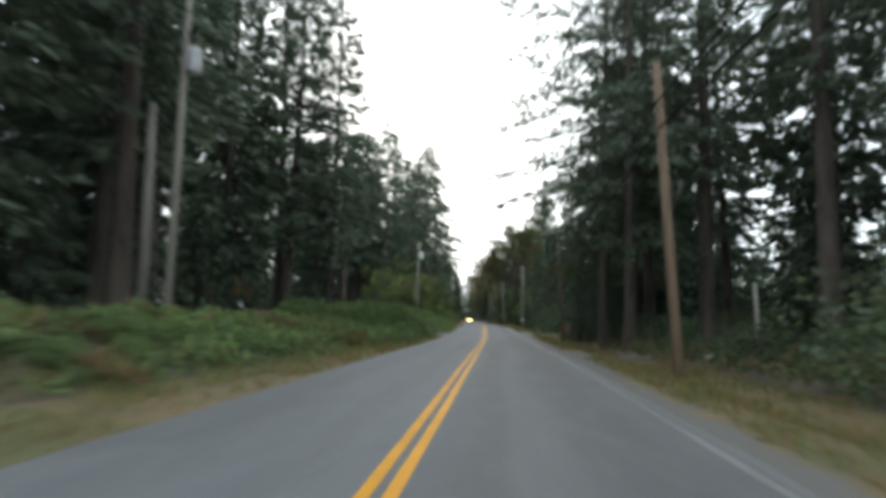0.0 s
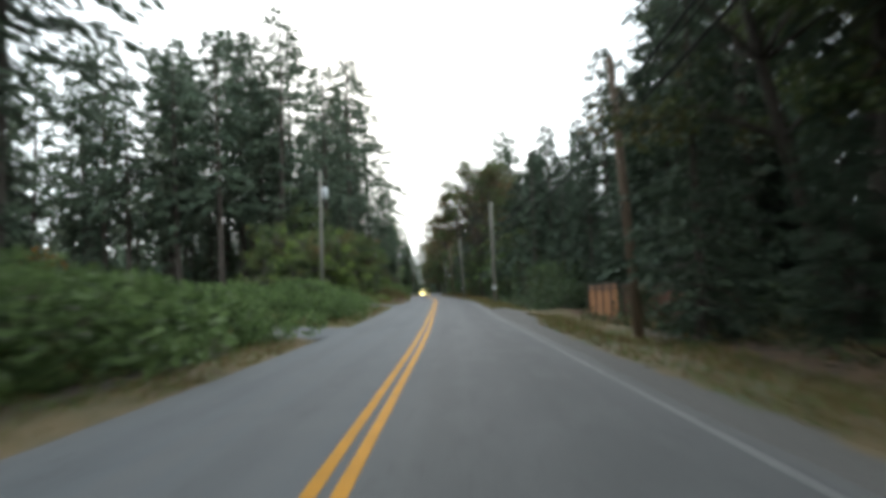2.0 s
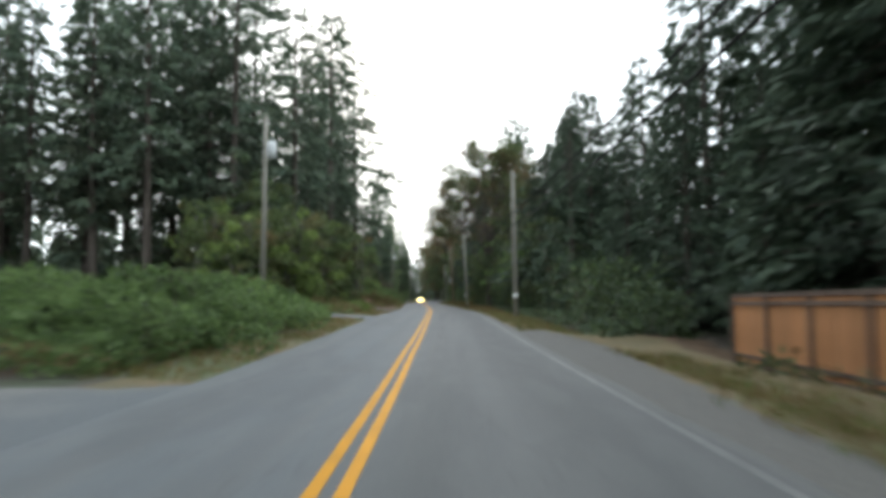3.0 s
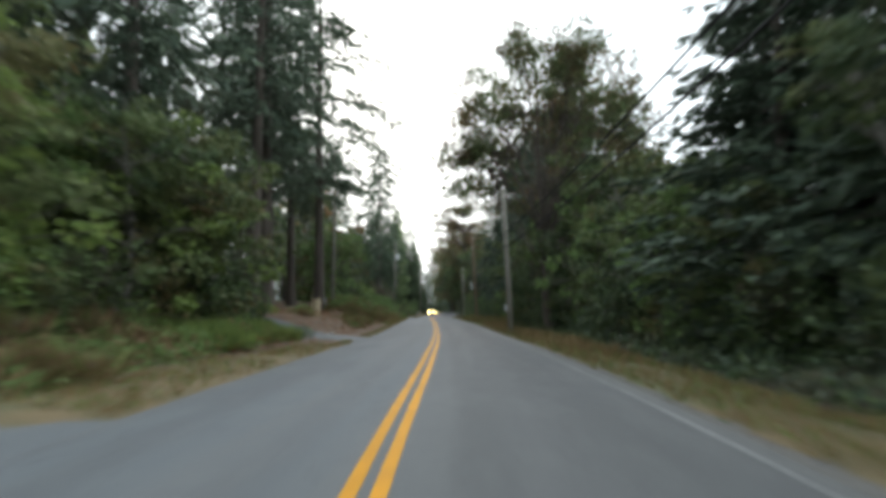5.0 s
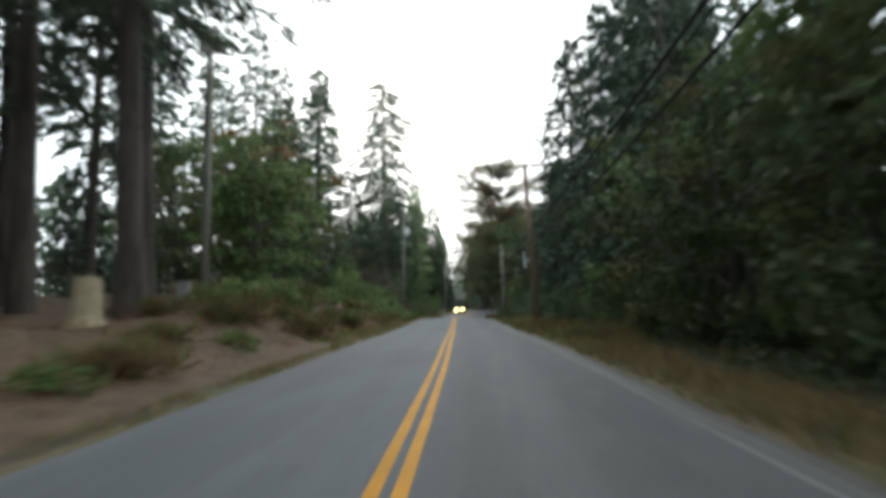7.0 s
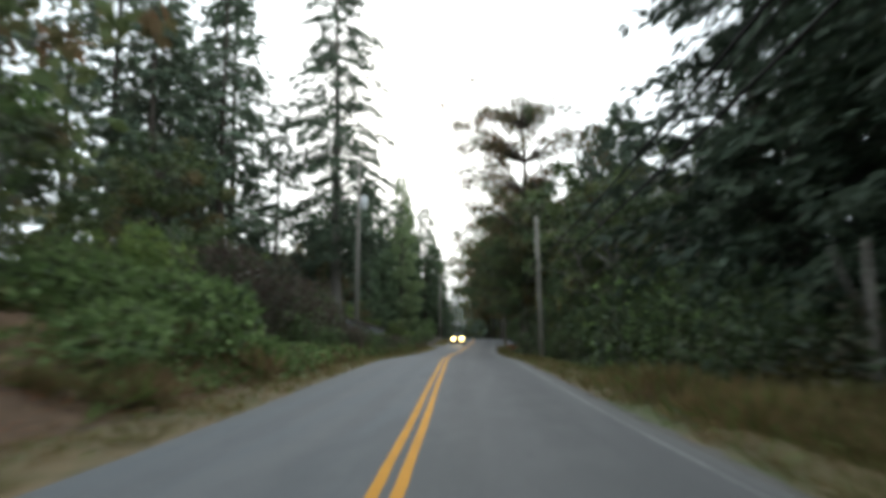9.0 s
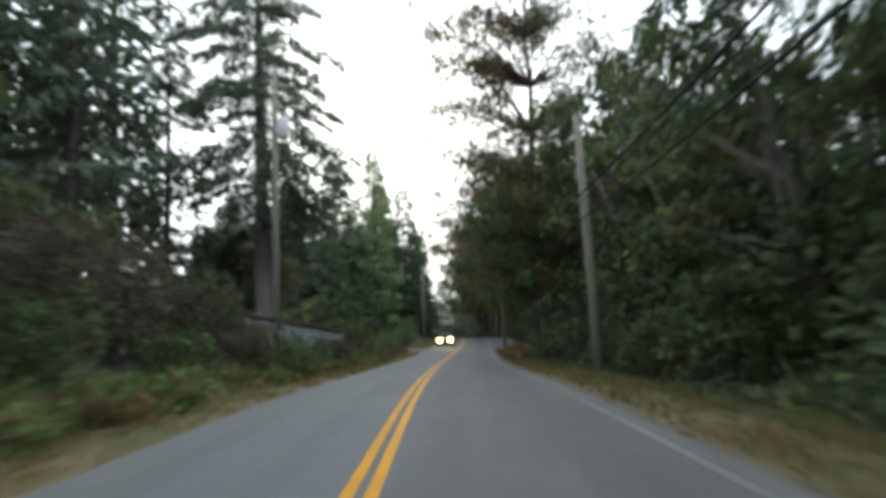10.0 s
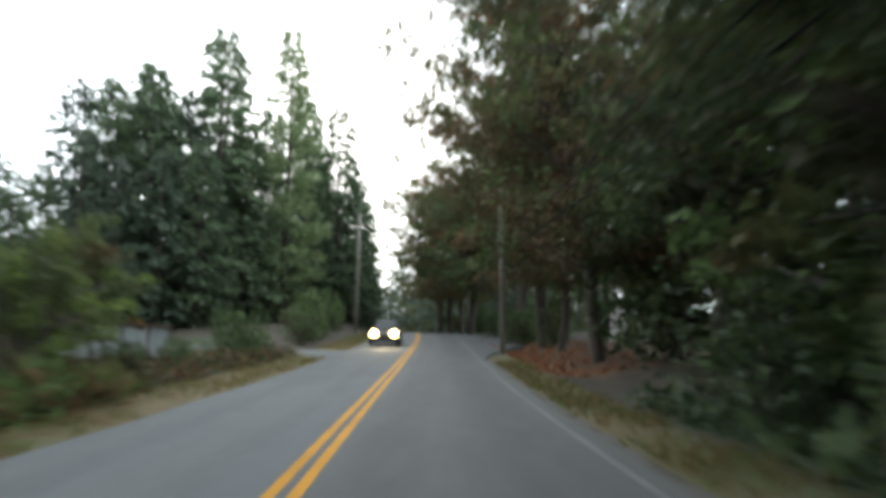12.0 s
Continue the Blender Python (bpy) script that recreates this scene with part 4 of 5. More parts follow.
# the row of cedars beyond the fence
trees(SPIRE + DENSE, [(252, -16.8, 0.98), (247, -20.5, 0.92), (244, -24.5, 0.84), (240.5, -19.0, 0.72), (241, -28.5, 0.5), (256, -24, 1.0), (262, -15.5, 1.0), (266, -20, 1.05),
                      (270, -12.6, 1.0), (277, -13.5, 1.05), (285, -12, 1.0), (258, -30, 0.95), (236.5, -23.5, 0.4), (245, -15.5, 0.62), (254, -20.5, 0.95), (250, -26.5, 0.9), (237, -27, 0.4), (262, -27, 1.05), (247, -32, 0.62), (243, -17.5, 0.8), (246, -23, 0.72), (251, -22, 1.0), (238.5, -20.5, 0.6), (256, -17, 1.05), (259, -18.5, 1.05), (254.5, -28, 1.0), (249.5, -18.7, 0.85), (244.5, -21.5, 0.8), (241.5, -25, 0.45), (254, -14.8, 0.8), (248, -16.6, 0.7)], "cedar row", 0.4)
trees(PALE, [(257.5, -12.4, 1.03)], "cedar row", 0.0)
trees(SPIRE + DENSE, [(270, -9.0, 0.95), (277, -8.4, 0.95), (284, -7.8, 0.9), (292, -7.2, 0.85), (300, -6.8, 0.8), (308, -6.6, 0.8), (316, -6.6, 0.8)], "far woods", 0.4)
stand(SPIRE + DENSE, 12, 286, 330, -24, -12.5, 0.85, 1.1, 41, "far woods", 4.0)
thicket(FAR, 44, 322, 470, -36, -6, 0.85, 1.1, 42, "distant conifers and maples along the road's far end", 4.0)
# ---------------------------------------------------------------- woods on the right
trees(TRUNKY + THIN, [(20, 12.5, 0.9), (31, 11.8, 0.92), (42, 11.5, 0.9), (15, 16, 0.95), (9, 12.5, 0.9), (34, 19, 1.0), (24, 21, 0.95), (45, 18, 1.0), (17, 22, 0.9), (40, 23, 1.0)],
      "fir woods", 1.5)
thicket(FAR, 9, -10, 56, 30, 48, 0.7, 1.0, 11, "deep dark conifer woods behind the roadside trees", 5.0)
thicket(DEEP, 14, 4, 50, 17, 32, 0.55, 0.95, 46, "deep dark conifer woods behind the roadside trees", 4.0)
trees(LIMBY, [(32, 8.0, 1.0)], "roadside firs", 0.5)
trees(SLIM, [(37, 7.4, 1.0), (39.6, 9.4, 1.05), (41.5, 11.5, 0.95)], "roadside firs", 0.5)
trees(BOWER, [(45.5, 10.0, 1.0)], "roadside maples", 0)
trees(THIN, [(44.5, 10.8, 0.92)], "roadside firs", 0.5)
thicket(DEEP + FAR, 32, -2, 64, 17, 46, 0.35, 0.7, 19, "deep dark conifer woods behind the roadside trees", 4.5)
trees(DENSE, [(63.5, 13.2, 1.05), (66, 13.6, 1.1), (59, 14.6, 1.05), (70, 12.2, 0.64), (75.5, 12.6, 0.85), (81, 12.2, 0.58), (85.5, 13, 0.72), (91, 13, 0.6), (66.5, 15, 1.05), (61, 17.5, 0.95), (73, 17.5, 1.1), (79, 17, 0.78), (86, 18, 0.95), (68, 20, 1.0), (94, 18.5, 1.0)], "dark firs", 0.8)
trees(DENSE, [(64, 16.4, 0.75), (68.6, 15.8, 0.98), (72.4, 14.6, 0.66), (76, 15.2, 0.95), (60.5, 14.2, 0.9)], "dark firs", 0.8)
trees(DEEP, [(60, 23, 1.1), (66, 25, 1.1), (72, 24, 1.0), (78, 23, 1.15), (84, 25, 0.9), (92, 25, 1.1), (98, 24, 0.9), (104, 22, 0.9), (128, 22, 0.9)], "dark firs", 0.8)
trees(THIN + FIRS, [(57, 13.5, 0.78), (53, 16, 0.85)], "dark firs", 0.8)
trees(DENSE, [(46.6, 7.2, 0.46), (51.5, 10.2, 0.4), (88, 9.2, 0.62), (79, 10.0, 0.55), (73.5, 10.8, 0.5)], "dark firs", 0.5)
trees(RUSTY, [(126.5, 13.0, 0.5)], "rusty maples", 0)
trees(UMBRELLA, [(123, 7.3, 1.04)], "rusty maples", 0)
trees(OVERHANG, [(206.2, 6.3, 1.0), (202.6, 5.9, 0.92)], "roadside oaks", 0)
trees(AIRY, [(238.5, 7.8, 0.86)], "rusty maples", 0)
trees(HIGH, [(206, 6.0, 1.0)], "rusty maples", 0)
trees(ALDERS + GREENS, [(92, 9.5, 0.62), (97, 8.8, 0.6), (103, 8.8, 0.62), (107, 8.8, 0.68), (112, 9.6, 0.72), (117, 9.8, 0.8), (120.6, 8.6, 0.72), (125.5, 8.8, 0.8), (129, 9.4, 0.95), (134, 8.8, 0.8), (139, 9.6, 0.9), (144, 9.4, 0.85)], "roadside alders")
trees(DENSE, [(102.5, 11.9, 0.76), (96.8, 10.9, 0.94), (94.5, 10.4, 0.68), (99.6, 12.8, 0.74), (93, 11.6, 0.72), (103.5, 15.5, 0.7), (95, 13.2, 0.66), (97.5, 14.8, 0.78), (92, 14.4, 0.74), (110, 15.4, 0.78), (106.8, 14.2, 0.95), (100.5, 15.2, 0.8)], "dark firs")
plant(DENSE[0], 98.6, 9.6, 1.05, 40, 0.54, "", "dark firs")
plant(DENSE[1], 101.5, 10.4, 1.1, 90, 0.8, "", "dark firs")
trees(DENSE, [(146.5, 10.2, 0.95), (141, 14.5, 1.0), (151, 12, 1.1)], "dark firs")
trees(ALDERS, [(108, 13.5, 0.75), (114, 14.5, 0.85)], "roadside alders")
trees(ALDERS + MAPLES, [(131, 14, 1.1), (137, 15, 0.95), (144, 14.5, 0.68), (150, 12.5, 0.9)], "roadside alders")
thicket(DEEP, 8, 136, 165, 18, 30, 0.6, 0.85, 12, "deep dark conifer woods behind the roadside trees", 4.5)
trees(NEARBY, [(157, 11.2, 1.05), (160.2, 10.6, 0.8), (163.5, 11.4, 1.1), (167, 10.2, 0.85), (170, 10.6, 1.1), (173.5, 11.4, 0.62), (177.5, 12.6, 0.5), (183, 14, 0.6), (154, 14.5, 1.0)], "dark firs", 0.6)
trees(FIRS + DEEP, [(160, 18, 0.95), (172, 19, 1.1), (166.5, 17, 0.98), (175, 17, 1.2), (151.5, 21, 1.0), (159, 25, 0.7), (168, 25, 1.0), (187, 21, 0.75), (180, 20, 0.9), (190, 26, 1.2)], "dark firs", 0.6)
trees(ALDERS, [(181, 8.9, 0.8), (187.5, 9.4, 1.05), (193, 10.2, 1.1), (199.5, 10.6, 1.15), (207.5, 9.6, 1.1), (224, 10.4, 1.0)], "roadside alders")
trees(DENSE, [(186.5, 14.8, 0.6), (180.5, 15.2, 0.75)], "dark firs", 0.6)
trees(ALDERS[:1], [(178, 11.6, 0.85), (184, 12.2, 0.9), (190.5, 13, 1.0), (195, 13.4, 1.05)], "roadside alders")
trees(OVERHANG, [(217, 8.8, 1.0)], "roadside oaks", 0)
trees(GREENS, [(211.5, 9.4, 0.95), (221, 12.5, 1.2)], "green alders")
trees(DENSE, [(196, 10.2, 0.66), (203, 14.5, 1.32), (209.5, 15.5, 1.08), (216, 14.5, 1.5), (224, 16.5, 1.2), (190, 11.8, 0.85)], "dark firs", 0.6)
thicket(DEEP, 12, 150, 186, 15, 27, 0.4, 0.7, 39, "shaded undergrowth of young trees between the trunks", 3.5)
trees(RUSTY + MAPLES, [(226, 8.0, 0.95), (234, 8.0, 0.9), (251, 8.4, 1.2), (259, 7.6, 1.25), (267, 5.6, 1.2), (283, 4.9, 1.15), (292, 4.6, 1.2), (243, 16, 1.05), (253, 16, 1.1), (276, 5.6, 1.1), (230, 12.5, 0.9)], "rusty maples", 0)
thicket(FAR + FARMAPLES, 50, 282, 470, 5.6, 36, 0.85, 1.1, 17, "distant conifers and maples along the road's far end", 4.5)
plant(MAPLES[1], 117, 12.8, 0.76, 20, 1.0, "", "roadside alders")
plant(DEEP[1], 204.8, -13.4, 0.5, 10, 1.0, "", "roadside firs")
plant(DEEP[1], 207, -15.4, 0.55, 120, 1.0, "", "roadside firs")
plant(DEEP[1], 201.5, -15.8, 0.5, 230, 1.0, "", "roadside firs")
plant(NEARBY[0], 43.2, 8.8, 0.3, 10, 1.0, "", "dark firs")
plant(NEARBY[1], 48.6, 8.6, 0.42, 60, 1.0, "", "dark firs")
plant(NEARBY[1], 40.0, 8.8, 0.3, 200, 1.0, "", "dark firs")
for y, o, size in ((128, -21.5, 0.48), (132.5, -24, 0.52), (126, -25.5, 0.5), (136, -18.5, 0.4), (123.5, -20, 0.42)):
    plant(DEEP[1], y, o, size, y * 9, 1.0, "", "grove undergrowth")
# woods behind the bend
thicket(FAR, 22, 395, 470, -14, 14, 0.42, 0.62, 18, "distant conifers and maples along the road's far end", 5.0)
# ---------------------------------------------------------------- brambles, shrubs and weeds
stand(BRAMBLES, 18, 37, 49.5, -12.5, -6.9, 0.75, 1.0, 21, "bramble bank", 1.7)
trees(BRAMBLES, [(48.8, -6.9, 0.8), (46.3, -6.6, 0.95), (43.0, -6.8, 1.0), (39.0, -6.9, 0.95), (48.5, -9.2, 1.0), (50.2, -9.0, 0.66), (50.3, -11.5, 0.75), (49.8, -13.5, 0.7)], "bramble bank")
stand(LOWS + LOWS + WEEDS, 50, -4, 32, -11.5, -5.6, 0.6, 1.0, 26, "bank weeds", 1.2)
stand(LOWS + BRAMBLES[:1], 34, 20, 50, -6.4, -5.4, 0.3, 0.5, 61, "bramble bank", 0.9)
stand(BRAMBLES[:1] + LOWS, 40, 30, 50, -5.8, -5.2, 0.35, 0.6, 63, "bramble bank", 0.8)
trees(DRY_CLUMPS, [(29.5, -5.7, 0.55), (27.2, -5.6, 0.62), (24.3, -5.7, 0.6), (31.5, -6.2, 0.6), (26.0, -7.2, 0.7), (22.5, -6.4, 0.5)], "dry grass clumps")
stand(BRAMBLES, 18, 6, 37, -9.8, -6.4, 0.28, 0.42, 27, "bramble bank", 1.8)
trees(BRAMBLES, [(59.2, -5.9, 0.5), (60.8, -5.8, 0.6), (63.2, -5.8, 0.64), (66, -5.9, 0.66), (68.6, -5.9, 0.62), (71.4, -6.0, 0.66), (74.2, -6.1, 0.6), (77, -6.2, 0.62), (79.6, -6.2, 0.55), (81.6, -6.1, 0.5), (82.2, -7.9, 0.6), (81.8, -10.2, 0.7), (82.4, -12.8, 0.7), (61.5, -7.6, 0.72), (59.4, -9.4, 0.72), (59.8, -12.5, 0.8)], "bramble bank")
stand(BRAMBLES, 34, 61, 80.5, -18, -7.2, 0.62, 0.9, 22, "bramble bank", 1.7)
stand(LOWS + WEEDS, 12, 90, 100, -8.5, -5.8, 0.6, 1.1, 28, "bank weeds", 1.4)
trees(SHRUBS, [(106.0, -6.9, 0.3), (184.6, 6.3, 0.42), (183.2, 7.2, 0.62), (187.5, 6.4, 0.5), (185.2, 7.4, 0.7)], "roadside shrubs")
stand(GRASSY, 16, 98.5, 105.8, -8.8, -6.0, 0.7, 1.0, 29, "grass clumps", 1.0)
plant(SHRUBS[0], 107.1, -5.5, 0.33, 0, 0.55, "low rounded dark shrub on bare soil", "roadside shrubs")
stand(GRASSY, 12, 118, 123.5, -16, -11.5, 0.75, 1.05, 30, "grass clumps", 1.0)
stand(LOWS + WEEDS + WEEDS + WEEDS, 20, 118, 150, -9.5, -5.4, 0.55, 1.1, 33, "bank weeds", 1.1)
stand(LOWS + WEEDS, 30, 136, 168, -11, -5.2, 0.6, 1.2, 34, "bank weeds", 1.3)
trees(BRAMBLES, [(162.2, -6.5, 0.8), (165, -6.9, 1.1), (167.6, -7.6, 1.1), (163.6, -8.6, 1.0), (168.5, -6.0, 0.6)], "bank shrubs")
trees(LIMES, [(167.5, -9.2, 0.9)], "bank shrubs")
trees(PLUMS, [(170.8, -8.0, 0.72), (174.5, -8.0, 0.8), (179, -7.8, 0.75), (183, -8.6, 0.8)], "plum shrubs")
trees(DEEP, [(200, -13, 0.36), (197.5, -17, 0.42), (206, -19, 0.5), (203, -15.5, 0.3)], "roadside firs")
trees(PLUMS, [(186.2, -5.5, 0.42), (187.6, -6.0, 0.45), (186.5, -8.0, 0.62)], "plum shrubs")
trees(SHRUBS, [(188.4, -5.2, 0.55), (190.4, -5.1, 0.45), (190.3, -5.75, 0.5), (176.5, -6.4, 0.5), (182.5, -6.3, 0.55), (189.5, -8.6, 0.9)], "bank shrubs")
stand(WEEDS + LOWS, 26, 168, 213, -6.2, -4.7, 0.6, 1.0, 35, "roadside weeds", 1.0)
trees(VINES, [(211.5, -5.9, 0.36), (210.6, -6.3, 0.3)], "bank shrubs")
trees(ALDERS, [(208, -17, 0.55), (214, -21, 0.6), (117, -13.6, 0.72), (119.5, -16.5, 0.8), (115.8, -17, 0.85), (220, -18, 0.55), (226, -22, 0.6), (205, -24, 0.7), (230, -15.5, 0.5)], "bank shrubs")
trees(RUSTY[1:], [(212, -13.6, 0.58), (216.5, -17, 0.5)], "bank trees")
stand(SHRUBS + PLUMS, 14, 194, 210, -5.8, -5.1, 0.26, 0.38, 64, "verge shrubs", 0.9)
trees(VINES, [(225, -13, 0.66), (223.5, -16, 0.58)], "bank trees")
trees(AUTUMN, [(227.5, -11.6, 0.45), (90, -37, 1.9), (89, -11.5, 0.7)], "autumn shrubs")
trees(SHRUBS, [(214.5, -5.9, 0.36), (217.5, -5.8, 0.28), (220.5, -5.9, 0.28), (223.5, -6.0, 0.5), (226.5, -6.3, 0.45), (236, -6.2, 0.6), (240, -6.6, 0.7), (245, -6.8, 0.8), (250, -7, 0.9)], "verge shrubs")
stand(UNDER + LOWS, 64, 0, 62, 8.4, 18, 0.42, 0.8, 23, "undergrowth", 2.0)
stand(UNDER + SHRUBS, 44, 69, 152, 7.4, 10.5, 0.5, 0.85, 24, "undergrowth", 2.0)
trees(SHRUBS, [(203, 7.4, 0.8), (205.4, 6.4, 0.5), (200.8, 6.9, 0.62), (207.2, 7.6, 0.7)], "undergrowth")
stand(UNDER + SHRUBS + LOWS, 46, 152, 213, 6.8, 9.4, 0.5, 0.95, 25, "undergrowth", 1.7)
stand(DRY_CLUMPS + WEEDS + WEEDS, 46, 139, 166, 5.2, 7.8, 0.7, 0.95, 62, "tall roadside weeds", 0.8)
trees(WEEDS, [(151.2, 5.7, 0.7), (150.4, 6.6, 0.8), (152.4, 6.2, 0.7)], "ditch weeds")
stand(WEEDS + DRY_CLUMPS + LOWS, 26, 130, 172, 6.0, 8.2, 0.5, 0.75, 36, "ditch weeds", 1.3)
stand(SHRUBS, 16, 238, 300, 6.8, 9.5, 0.6, 1.0, 37, "undergrowth", 2.4)


def far_belt(name, seed, o0, o1, n, label):
    """Woods too far off to tell the trees apart: one mesh of many small crowns."""
    rng = np.random.RandomState(seed)
    np.random.seed(seed)
    B, Wy, Ln, Wd = [], [], [], []
    for _ in range(n):
        y, o, h = rng.uniform(-80, 480), rng.uniform(o0, o1), rng.uniform(10, 24)
        base = np.array(at(y, o))
        k = 90
        u = rng.uniform(0.02, 1, k)
        a = rng.uniform(0, 6.283, k)
        r = 4.2 * (1 - u) ** 0.8 * np.sqrt(rng.uniform(0.05, 1, k))
        B.append(base + np.stack([np.cos(a) * r, np.sin(a) * r, u * h], 1))
        w_ = np.stack([np.cos(a), np.sin(a), -rng.uniform(0.3, 1, k)], 1)
        Wy.append(w_ / np.linalg.norm(w_, axis=1, keepdims=True))
        Ln.append(rng.uniform(1.8, 3.2, k))
        Wd.append(rng.uniform(0.9, 1.5, k))
    v, f = kites(np.concatenate(B), np.concatenate(Wy), np.concatenate(Ln), np.concatenate(Wd))
    return tagged(new(name, blades_mesh(name, [(v, f, 0)], [FIR_HAZY])), label, "woods", kind="stuff")


far_belt("distant_woods", 5, -120, -54, 280, "distant dark conifer woods beyond the trees")
far_belt("distant_woods", 6, 46, 120, 280, "distant dark conifer woods beyond the trees")


def grass_strip(name, seed, mats, spans, n, length, label):
    """Loose grass blades over strips of the verge: rows of (y0, y1, off0, off1)."""
    rng = np.random.RandomState(seed)
    np.random.seed(seed)
    area = np.array([(b - a) * abs(d - c) for a, b, c, d in spans])
    chunks, pos = [], []
    for (a, b, c, d), k in zip(spans, (n * area / area.sum()).astype(int)):
        for y, o in zip(rng.uniform(a, b, k), rng.uniform(c, d, k)):
            if rng.rand() < 0.55 + 0.9 * noise.noise(Vector((o * 0.7, y * 0.5, seed))):
                pos.append(at(y, o, -0.01))
    pos = np.array([tuple(p) for p in pos])
    w_ = rng.normal(0, 0.55, pos.shape) + np.array([0, 0, 1.0])
    w_ /= np.linalg.norm(w_, axis=1, keepdims=True)
    pick = rng.rand(len(pos)) < 0.7
    for i, sel in enumerate((pick, ~pick)):
        kv, kf = kites(pos[sel], w_[sel], rng.uniform(0.5, 1.3, sel.sum()) * length, np.full(sel.sum(), 0.035))
        chunks.append((kv, kf, i))
    return tagged(new(name, blades_mesh(name, chunks, mats)), label, "grass", kind="stuff")


grass_strip("dry_grass", 7, [DRY, GREEN_GRASS], [(-4, 21, 4.1, 7.6), (29, 56, 4.2, 6.8), (56, 64, 4.9, 6.8), (72, 150, 3.75, 6.2), (150, 192, 3.75, 5.3), (192, 226, 3.75, 4.9)], 60000, 0.24, "dry tan roadside grass")
grass_strip("dry_grass", 10, [DRY, WEED], [(99, 136, 4.0, 5.8)], 5500, 0.5, "tall rusty dry grass round the foot of a pole")
grass_strip("dry_grass", 8, [DRY, GREEN_GRASS], [(-4, 50, -4.5, -3.45), (58, 83, -5.6, -3.5), (89, 97, -6, -3.5), (97, 104.5, -4.6, -3.45), (104.5, 108, -3.8, -3.4), (113, 137, -3.9, -3.4), (137, 228, -5.0, -3.45), (234, 260, -5.2, -3.5)], 46000, 0.17, "dry and green mown verge grass")


def ground_cover(name, seed, mats, spans, n, length, label):
    """Low leaves close over strips of ground: rows of (y0, y1, off0, off1)."""
    rng = np.random.RandomState(seed)
    np.random.seed(seed)
    area = np.array([(b - a) * abs(d - c) for a, b, c, d in spans])
    pos, high = [], []
    for (a, b, c, d), k in zip(spans, (n * area / area.sum()).astype(int)):
        for y, o in zip(rng.uniform(a, b, k), rng.uniform(c, d, k)):
            lump = noise.noise(Vector((o * 0.8, y * 0.8, seed)))
            if lump > -0.32:
                h = rng.uniform(0, 1) ** 1.5 * (0.12 + 0.7 * max(lump + 0.25, 0))
                pos.append(at(y, o, h))
    pos = np.array([tuple(p) for p in pos])
    w_ = rng.normal(0, 0.8, pos.shape) + np.array([0, 0, 0.55])
    w_ /= np.linalg.norm(w_, axis=1, keepdims=True)
    pick = rng.rand(len(pos)) < 0.65
    chunks = []
    for i, sel in enumerate((pick, ~pick)):
        k = sel.sum()
        kv, kf = kites(pos[sel], w_[sel], rng.uniform(0.5, 1.3, k) * length, rng.uniform(0.3, 0.6, k) * length)
        chunks.append((kv, kf, i))
    return tagged(new(name, blades_mesh(name, chunks, mats)), label, name, kind="stuff")


ground_cover("undergrowth", 13, [DARK_LEAF, WEED], [(-2, 22, 7.8, 15), (22, 62, 7.2, 15)], 20000, 0.22, "dark and brown low plants under the trees")
ground_cover("undergrowth", 14, [DARK_LEAF, FIR], [(70, 150, 6.3, 10), (150, 195, 6.2, 10), (195, 214, 5.4, 10)], 36000, 0.24, "dark green low plants under the trees")
ground_cover("undergrowth", 18, [DARK_LEAF, BRAMBLE], [(-3, 38, -11, -5.2)], 14000, 0.2, "dark green low plants on the bank")
ground_cover("undergrowth", 15, [BRAMBLE, WEED], [(36, 50.5, -7.4, -5.0), (58, 81, -7.5, -5.0), (89.5, 97, -8, -5.2), (158, 186, -7, -4.9)], 20000, 0.2, "green and brown low plants on the bank")
ground_cover("undergrowth", 16, [WEED, DARK_LEAF], [(186, 228, -6.6, -4.7)], 7000, 0.24, "brown and dark weeds before the fence")
ground_cover("litter", 17, [WEED, FALLEN], [(97, 106, -10, -4.4), (113, 170, -9.5, -4.5)], 9000, 0.1, "brown twigs and dead leaves on the soil bank")
stand(WEEDS + LOWS, 18, 187, 212, -5.7, -4.9, 0.8, 1.15, 45, "roadside weeds", 1.0)
grass_strip("green_grass", 9, [GREEN_GRASS, DRY], [(-4, 50, -6.2, -4.2), (150, 186, 4.9, 7.4), (137, 150, -5.6, -4.4)], 22000, 0.22, "green and tan roadside grass")

# ---------------------------------------------------------------- utility poles and cables


def rounded_box(bm, x0, x1, y0, y1, z0, z1, r=0.02):
    got = bmesh.ops.create_cube(bm, size=1.0)["verts"]
    for q in got:
        q.co = Vector((x0 + (q.co.x + 0.5) * (x1 - x0), y0 + (q.co.y + 0.5) * (y1 - y0), z0 + (q.co.z + 0.5) * (z1 - z0)))
    if r:
        edges = list({e for q in got for e in q.link_edges})
        bmesh.ops.bevel(bm, geom=edges, offset=r, segments=2, affect="EDGES")


def box(x0, x1, y0, y1, z0, z1, r=0.02):
    bm = bmesh.new()
    rounded_box(bm, x0, x1, y0, y1, z0, z1, r)
    return bm


def rod(pts, radii, sides=10):
    v, f = [], []
    limb(v, f, pts, radii, sides)
    f.append(tuple(reversed(range(sides))))
    f.append(tuple(len(v) - sides + s for s in range(sides)))
    return v, f


